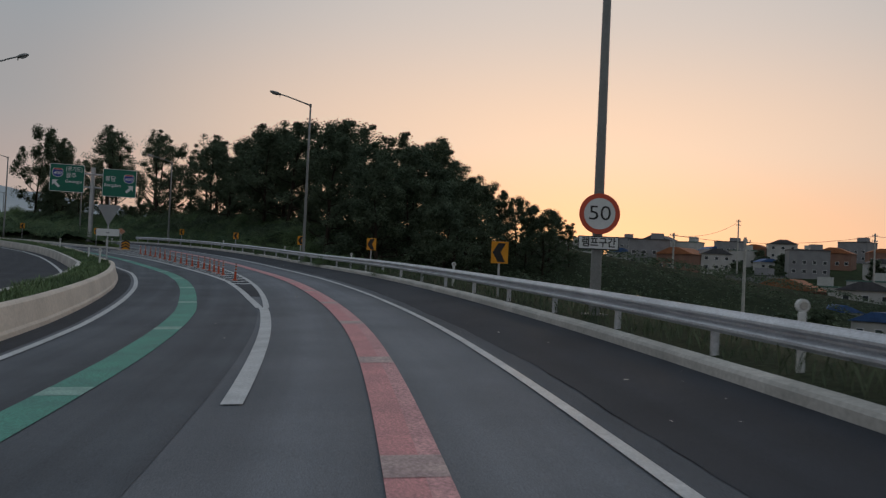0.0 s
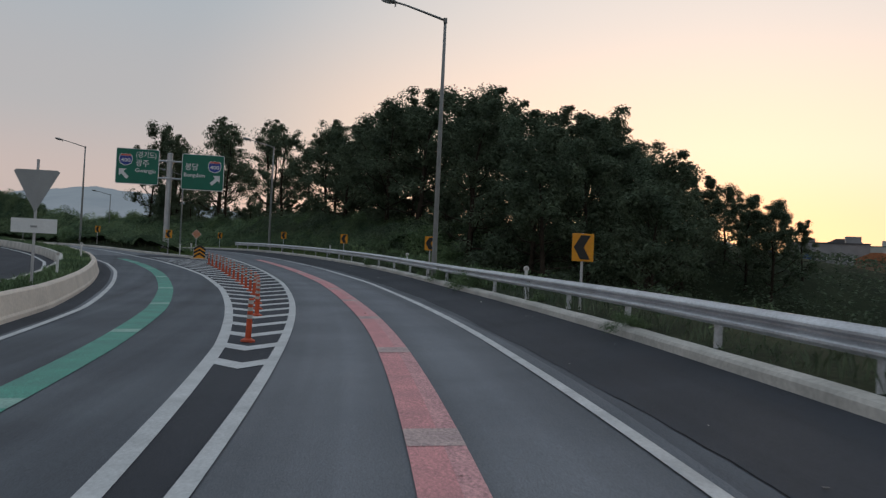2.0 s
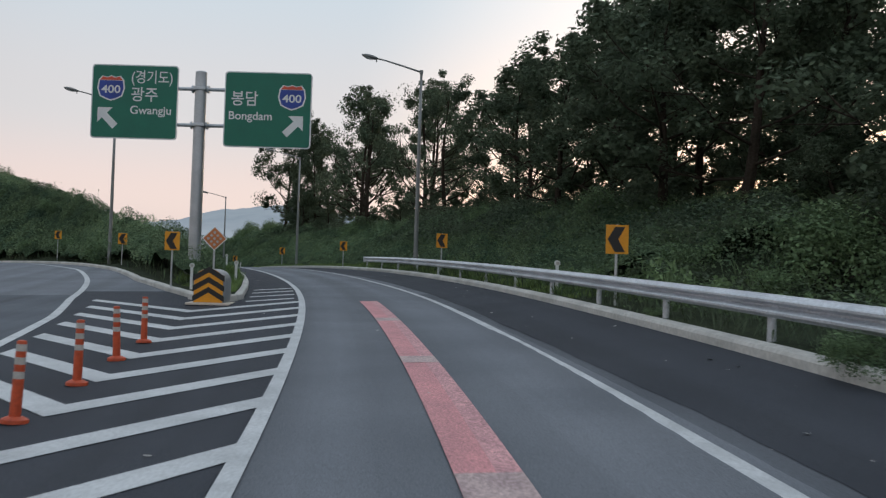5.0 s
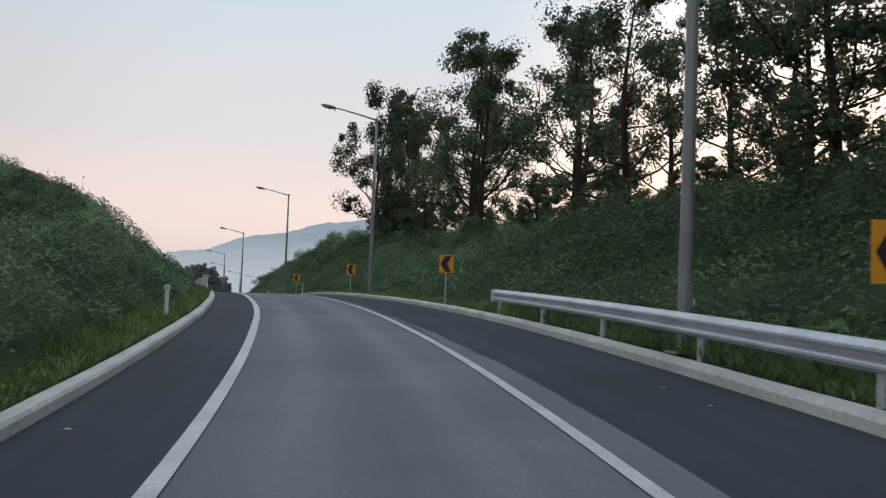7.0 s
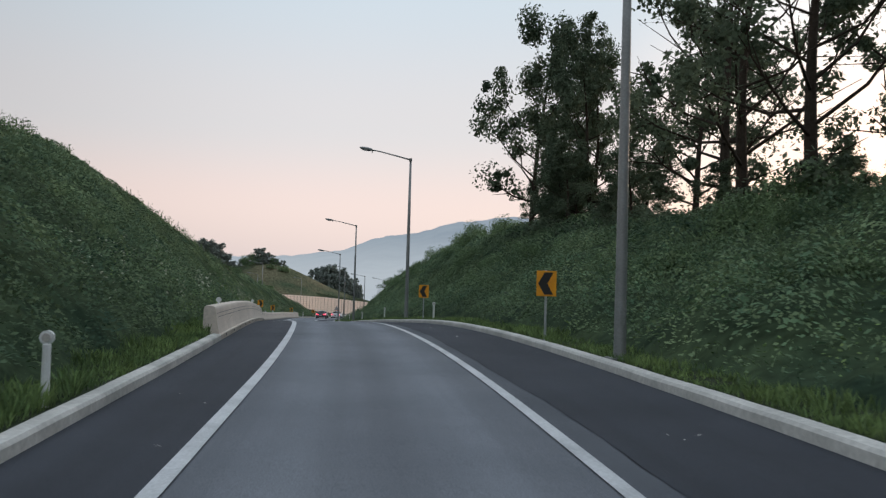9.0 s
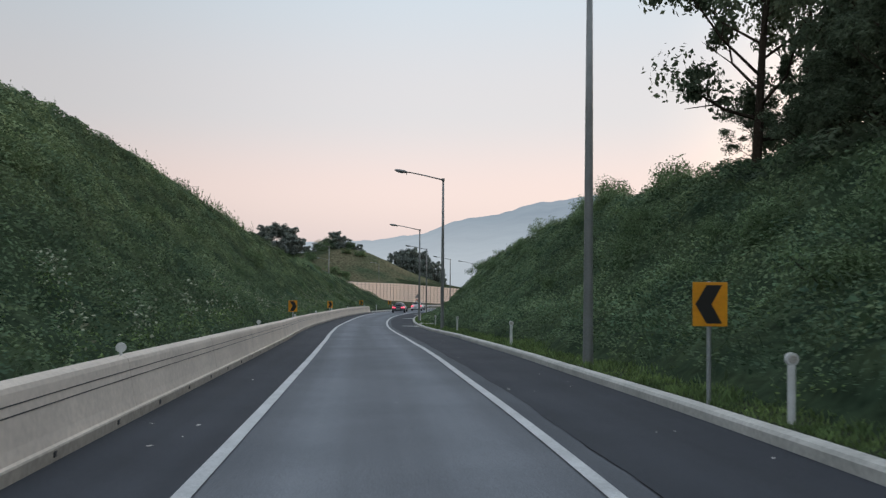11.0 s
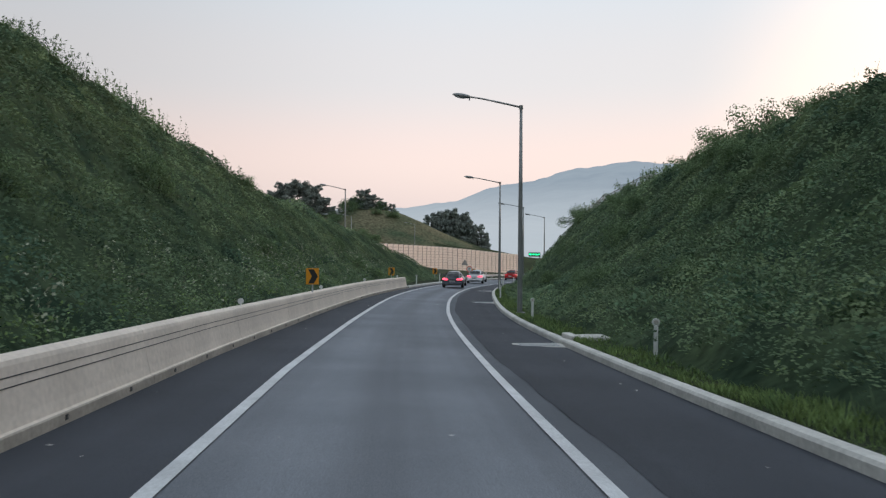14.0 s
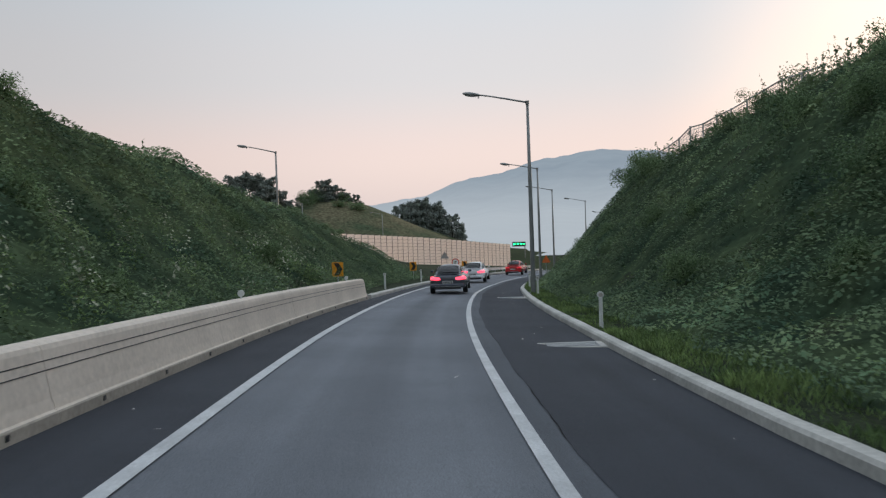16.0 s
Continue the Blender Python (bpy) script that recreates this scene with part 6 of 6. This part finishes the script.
tagged(part("wire_mesh", bm, MESH, fence), kind="stuff")

# ---- town on the slope ----
WALLS = [mat("house_wall_white", (0.55, 0.54, 0.52), (0.46, 0.45, 0.43), rough=0.9, scale=0.4, fine=6, grain=0.1), mat("house_wall_grey", (0.30, 0.30, 0.31), (0.24, 0.24, 0.25), rough=0.9, scale=0.4, fine=6, grain=0.1),
         mat("house_wall_brick", (0.30, 0.17, 0.12), (0.24, 0.13, 0.10), rough=0.9, scale=0.4, fine=6, grain=0.15)]
ROOFS = [mat("roof_slate", (0.10, 0.10, 0.11), rough=0.8, scale=1, fine=8), mat("roof_orange", (0.42, 0.16, 0.07), rough=0.8, scale=1, fine=8), mat("roof_blue", (0.05, 0.12, 0.30), rough=0.6, scale=1, fine=8), mat("roof_green", (0.12, 0.22, 0.18), rough=0.7, scale=1, fine=8)]
WINDOW = mat("dark_window_glass", (0.05, 0.06, 0.07), rough=0.15, scale=2, grain=0.05)


def house(w, d, h, wall, roof, pitched, label):
    root = tagged(new("house"), label, "house", "houses in the town")
    body = part("wall", box(w, d, h + 4, 0, 0, h / 2 - 2), wall, root)
    if pitched:
        bm = prism([(-w / 2 - 0.4, h - 0.1), (w / 2 + 0.4, h - 0.1), (w * 0.12, h + w * 0.16), (-w * 0.12, h + w * 0.16)], d + 0.8, m=Matrix.Translation((0, -d / 2 - 0.4, 0)))
        part("roof", bm, roof, root)
    else:
        rf = part("roof", box(w + 0.3, d + 0.3, 0.35, 0, 0, h + 0.16), roof, root)
        part("stair_house", box(w * 0.3, d * 0.4, 2.0, w * 0.2, 0, h + 1.3), wall, rf)
    floors = max(1, int(h / 3))
    cols = max(2, int(w / 3))
    for f in range(floors):
        for c in range(cols):
            x = -w / 2 + w * (c + 0.5) / cols
            wd = part("window", box(1.3, 0.10, 1.25, x, -d / 2 - 0.02, 1.6 + 3 * f), SIGN_WHITE, root, "window with a pale frame")
            part("pane", box(1.1, 0.06, 1.05, x, -d / 2 - 0.05, 1.6 + 3 * f), WINDOW, wd)
    return root


kinds = [house(11, 9, 6.2, WALLS[0], ROOFS[0], True, "white two-storey house with a dark hipped roof"), house(13, 10, 8.6, WALLS[1], ROOFS[0], False, "grey flat-roofed low apartment house"), house(10, 8, 5.6, WALLS[0], ROOFS[3], False, "small white flat-roofed town house"),
         house(12, 9, 5.2, WALLS[2], ROOFS[1], True, "brick house with an orange tiled roof"), house(9, 7, 3.4, WALLS[0], ROOFS[2], True, "low white house with a blue roof")]
hrnd = random.Random(9)
spots = [(az + hrnd.uniform(-0.3, 0.3), 318 + hrnd.uniform(-14, 14)) for az in np.arange(7, 40, 1.35)] + [(az + hrnd.uniform(-0.4, 0.4), 255 + hrnd.uniform(-16, 16)) for az in np.arange(7.5, 40, 1.8)] + [(az + hrnd.uniform(-0.5, 0.5), 190 + hrnd.uniform(-12, 12)) for az in np.arange(9, 40, 3.4)]
spots += [(9.0, 152), (11.5, 168), (13.5, 138), (15.2, 176), (19.2, 166), (22.5, 172), (25.2, 152), (28.3, 142), (10.4, 198), (14.3, 206), (16.6, 158), (8.0, 178)]
spots += [(23.6, 128), (21.0, 150), (17.5, 140), (26.5, 105)]
for i, (az, r) in enumerate(spots):
    x, y = math.sin(radians(az)) * r, math.cos(radians(az)) * r
    k = {len(spots) - 4: 4, len(spots) - 3: 3, len(spots) - 2: 2, len(spots) - 1: 4}.get(i, i * 7 % 5 if r > 240 else i * 3 % 5)
    z = far_z(x, y) + 0.2
    if r < 180:
        z = -8.2 + (3.4 if az > 20 else 1.5) + 0.02 * (r - 128)
    ob = put(kinds[k], placed, Matrix.Translation((x, y, z)) @ Matrix.Rotation(radians(-az + hrnd.uniform(-30, 30)), 4, "Z"))
    f = hrnd.uniform(0.6, 0.85)
    ob.scale = (f, f, f)
shed = thing("shed", Matrix.Translation((37.4, 120.1, -6.2)) @ Matrix.Rotation(radians(-20), 4, "Z"), "low shed with a pale sheet roof and teal wall", "shed")
part("wall", box(5.0, 3.0, 2.4, 0, 0, 1.2), mat("teal_sheet", (0.10, 0.28, 0.30), rough=0.6, scale=2), shed)
part("roof", box(5.8, 3.8, 0.12, 0, 0, 2.5, m=Matrix.Rotation(radians(3), 4, "Y")), WALLS[0], shed)


def utility_pole(h):
    root = tagged(new("utility_pole"), "concrete utility pole with crossarms", "utility pole", "utility poles")
    part("pole", tube([(0, 0, -1), (0, 0, h)], [0.19, 0.12], 10), KERB, root)
    for z in (h - 0.4, h - 1.2):
        arm = part("crossarm", box(1.8, 0.09, 0.09, 0, 0, z), SIGN_BACK, root)
        for x in (-0.8, -0.3, 0.3, 0.8):
            part("insulator", tube([(x, 0, z + 0.04), (x, 0, z + 0.24)], [0.05, 0.03], 6), LAMP_GLASS, arm)
    return root


up = utility_pole(14.0)
POLES = [(32.4, 127, -6.9), (27.1, 81.0, -9.6), (66, 138, -5.0), (62, 190, 0.0), (100, 180, 0.0)]
for x, y, z in POLES:
    put(up, placed, Matrix.Translation((x, y, z)) @ Matrix.Rotation(radians(40), 4, "Z"))
for i, j in ((0, 2), (0, 3), (2, 4)):
    a, b = Vector(POLES[i]) + Vector((0, 0, 13.6)), Vector(POLES[j]) + Vector((0, 0, 13.6))
    wire = []
    for k in range(13):
        f = k / 12
        wire.append(a.lerp(b, f) - Vector((0, 0, 4.5 * f * (1 - f))))
    tagged(part("power_line", tube(wire, [0.03] * 13, 5), BLACK), "thin black cable slung between utility poles", "cable", "power lines")

# ---- cars ahead on the ramp ----
GLASS = mat("car_glass", (0.015, 0.017, 0.02), rough=0.06, scale=2, grain=0.02)
TYRE = mat("tyre_rubber", (0.02, 0.02, 0.02), rough=0.85, scale=8)
RIM = mat("alloy_rim", (0.35, 0.36, 0.37), rough=0.35, metal=0.8, scale=4)
TAIL = glow("tail_lamp", (1.0, 0.07, 0.12), 1.7)
TAIL_DIM = glow("tail_lamp_dim", (0.60, 0.02, 0.03), 0.5)
CHROME = mat("chrome_trim", (0.6, 0.6, 0.6), rough=0.2, metal=1.0, scale=4, grain=0.04)
PLATE = mat("number_plate", (0.55, 0.57, 0.56), rough=0.5, scale=4)


def loft(sections, bm=None):
    """Closed rings joined into a skin."""
    bm = bm or bmesh.new()
    rings = [[bm.verts.new(p) for p in ring] for ring in sections]
    n = len(rings[0])
    for a, b in zip(rings, rings[1:]):
        for k in range(n):
            bm.faces.new((a[k], a[(k + 1) % n], b[(k + 1) % n], b[k]))
    bm.faces.new(rings[0][::-1])
    bm.faces.new(rings[-1])
    bmesh.ops.recalc_face_normals(bm, faces=bm.faces)
    return bm


def rounded_skin(ob):
    md = ob.modifiers.new("round", "SUBSURF")
    md.levels = md.render_levels = 2
    return ob


def car(name, s, lat, paint, label, tail, width=1.86, height=1.42):
    """A saloon seen from behind, its tail at the origin, its nose along +y."""
    root = thing(name, Matrix.Translation(spot(s, lat, 0.0)) @ Matrix.Rotation(radians(heading(s)), 4, "Z") @ Matrix.Diagonal((width / 1.86, 1, height / 1.42, 1)), label, "car", "cars on the ramp")
    secs = []
    for y, hw, zb, zs, zt, tw in ((0.0, 0.66, 0.44, 0.62, 0.80, 0.50), (0.05, 0.79, 0.33, 0.66, 0.92, 0.60), (0.22, 0.89, 0.26, 0.68, 0.99, 0.64), (0.8, 0.93, 0.22, 0.70, 0.97, 0.68), (1.6, 0.92, 0.20, 0.70, 0.93, 0.74), (2.6, 0.91, 0.20, 0.68, 0.92, 0.76), (3.4, 0.92, 0.20, 0.66, 0.92, 0.74), (4.2, 0.90, 0.22, 0.60, 0.82, 0.66), (4.62, 0.82, 0.26, 0.52, 0.68, 0.56), (4.75, 0.66, 0.34, 0.46, 0.58, 0.46)):
        secs.append([(-hw * 0.90, y, zb), (-hw, y, zb + 0.12), (-hw, y, zs), (-tw, y, zt), (-tw * 0.5, y, zt + 0.02), (tw * 0.5, y, zt + 0.02), (tw, y, zt), (hw, y, zs), (hw, y, zb + 0.12), (hw * 0.90, y, zb)])
    body = rounded_skin(part("body", loft(secs), paint, root, smooth=True))
    cab = []
    for y, hw, z in ((0.40, 0.60, 0.96), (0.85, 0.585, 1.17), (1.35, 0.54, 1.34), (1.9, 0.52, 1.42), (2.5, 0.54, 1.39), (3.1, 0.60, 1.16), (3.5, 0.66, 0.92)):
        cab.append([(-0.72, y, 0.90), (-hw - 0.05, y, 0.5 * (0.95 + z)), (-hw + 0.05, y, z - 0.04), (-hw * 0.5, y, z), (hw * 0.5, y, z), (hw - 0.05, y, z - 0.04), (hw + 0.04, y, 0.5 * (0.95 + z)), (0.72, y, 0.90)])
    rounded_skin(part("roof", loft(cab), paint, root, smooth=True))
    rw = [(0.50, 0.545, 1.045), (0.85, 0.535, 1.197), (1.29, 0.47, 1.345)]
    bm = bmesh.new()
    vs = [[bm.verts.new((x * w, y, z + (0.012 if abs(x) < 0.6 else -0.012))) for x in (-1, -0.5, 0, 0.5, 1)] for y, w, z in rw]
    for a, b in zip(vs, vs[1:]):
        for k in range(4):
            bm.faces.new((a[k], a[k + 1], b[k + 1], b[k]))
    bmesh.ops.solidify(bm, geom=bm.faces[:], thickness=-0.012)
    part("rear_window", bm, GLASS, root, "dark rear window")
    for sx in (-1, 1):
        bm = bmesh.new()
        q = [(sx * 0.70, 0.95, 0.99), (sx * 0.645, 1.30, 1.24), (sx * 0.605, 2.35, 1.29), (sx * 0.70, 3.05, 1.0)]
        f = bm.faces.new([bm.verts.new((x + sx * 0.012, y, z)) for x, y, z in q])
        bmesh.ops.solidify(bm, geom=[f], thickness=0.01)
        part("side_window", bm, GLASS, root, "dark side window")
        lampm = loft([[(sx * 0.36, -0.015, 0.74), (sx * 0.40, 0.0, 0.82), (sx * 0.70, 0.03, 0.85), (sx * 0.78, 0.04, 0.80), (sx * 0.74, 0.035, 0.71), (sx * 0.48, -0.01, 0.69)], [(sx * 0.34, 0.12, 0.74), (sx * 0.40, 0.12, 0.83), (sx * 0.80, 0.25, 0.88), (sx * 0.90, 0.34, 0.81), (sx * 0.87, 0.32, 0.70), (sx * 0.46, 0.12, 0.68)]])
        part("tail_lamp", lampm, tail, root, "glowing red tail lamp")
        part("mirror", box(0.17, 0.12, 0.12, sx * 0.99, 2.75, 1.0, 0.03), paint, root)
        part("exhaust", box(0.16, 0.06, 0.06, sx * 0.55, -0.01, 0.31, 0.01), CHROME, root)
        for y in (0.95, 3.75):
            wheel = part("wheel", tube([(sx * 0.70, y, 0.32), (sx * 0.72, y, 0.32), (sx * 0.92, y, 0.32), (sx * 0.935, y, 0.32)], [0.30, 0.325, 0.325, 0.30], 24), TYRE, root, "black tyre")
            part("rim", tube([(sx * 0.90, y, 0.32), (sx * 0.942, y, 0.32)], [0.21, 0.20], 16), RIM, wheel)
    part("bumper", box(1.66, 0.14, 0.20, 0, 0.0, 0.42, 0.05), paint, root)
    part("diffuser", box(1.30, 0.10, 0.13, 0, -0.03, 0.31, 0.02), DARK, root, "dark lower bumper")
    part("trim_strip", box(1.25, 0.02, 0.025, 0, -0.085, 0.385), CHROME, root, "chrome strip")
    pl = part("number_plate", box(0.52, 0.02, 0.13, 0, -0.062, 0.60, 0.004), PLATE, root, "pale number plate")
    for k in range(6):
        part("bar", box(0.045, 0.006, 0.07, -0.19 + 0.076 * k, -0.075, 0.60), DARK, pl)
    part("boot_lip", box(1.2, 0.10, 0.035, 0, 0.12, 0.985, 0.012), paint, root)
    return root


car("car", 281.0, 0.25, mat("car_paint_dark_grey", (0.115, 0.124, 0.145), rough=0.22, metal=0.45, scale=3, grain=0.04), "dark grey coupe with its tail lamps lit", TAIL, 1.78, 1.36)
car("car", 302.0, 0.45, mat("car_paint_white", (0.82, 0.84, 0.86), rough=0.22, scale=3, grain=0.03), "white saloon with its tail lamps lit", TAIL, 1.74, 1.42)
car("car", 329.0, 0.5, mat("car_paint_red", (0.42, 0.02, 0.02), rough=0.25, scale=3, grain=0.04), "red car rounding the bend", TAIL_DIM, 1.74, 1.42)

# ---- small pale chips and leaf litter on the asphalt ----
rng = np.random.RandomState(77)
n = 260
cs = rng.uniform(0, 300, n)
side = rng.rand(n)
cl = np.where(side < 0.55, kerb_r(cs) + rng.uniform(0.2, 1.9, n), np.where(side < 0.8, kerb_l(cs) - rng.uniform(0.2, 1.3, n), line_r(cs) + rng.uniform(0.2, 3.2, n)))
cl = np.where((cs < 100) & (cl > 1.0), line_l(cs) + 0.6 + 0.5 * rng.rand(n), cl)
cp = at(cs, cl)
cp[:, 2] += 0.011
ca = rng.rand(n) * 6.283
cz = 0.02 + 0.035 * rng.rand(n) ** 2
u = np.stack([np.cos(ca), np.sin(ca), 0.12 * rng.normal(size=n)], 1) * cz[:, None]
v = np.stack([-np.sin(ca), np.cos(ca), 0.12 * rng.normal(size=n)], 1) * (cz * 0.55)[:, None]
tagged(quads_object("litter", np.stack([cp - u, cp + v, cp + u, cp - v], 1).reshape(-1, 3), TAPE), "pale chips and dry leaves scattered on asphalt", "litter", kind="stuff")
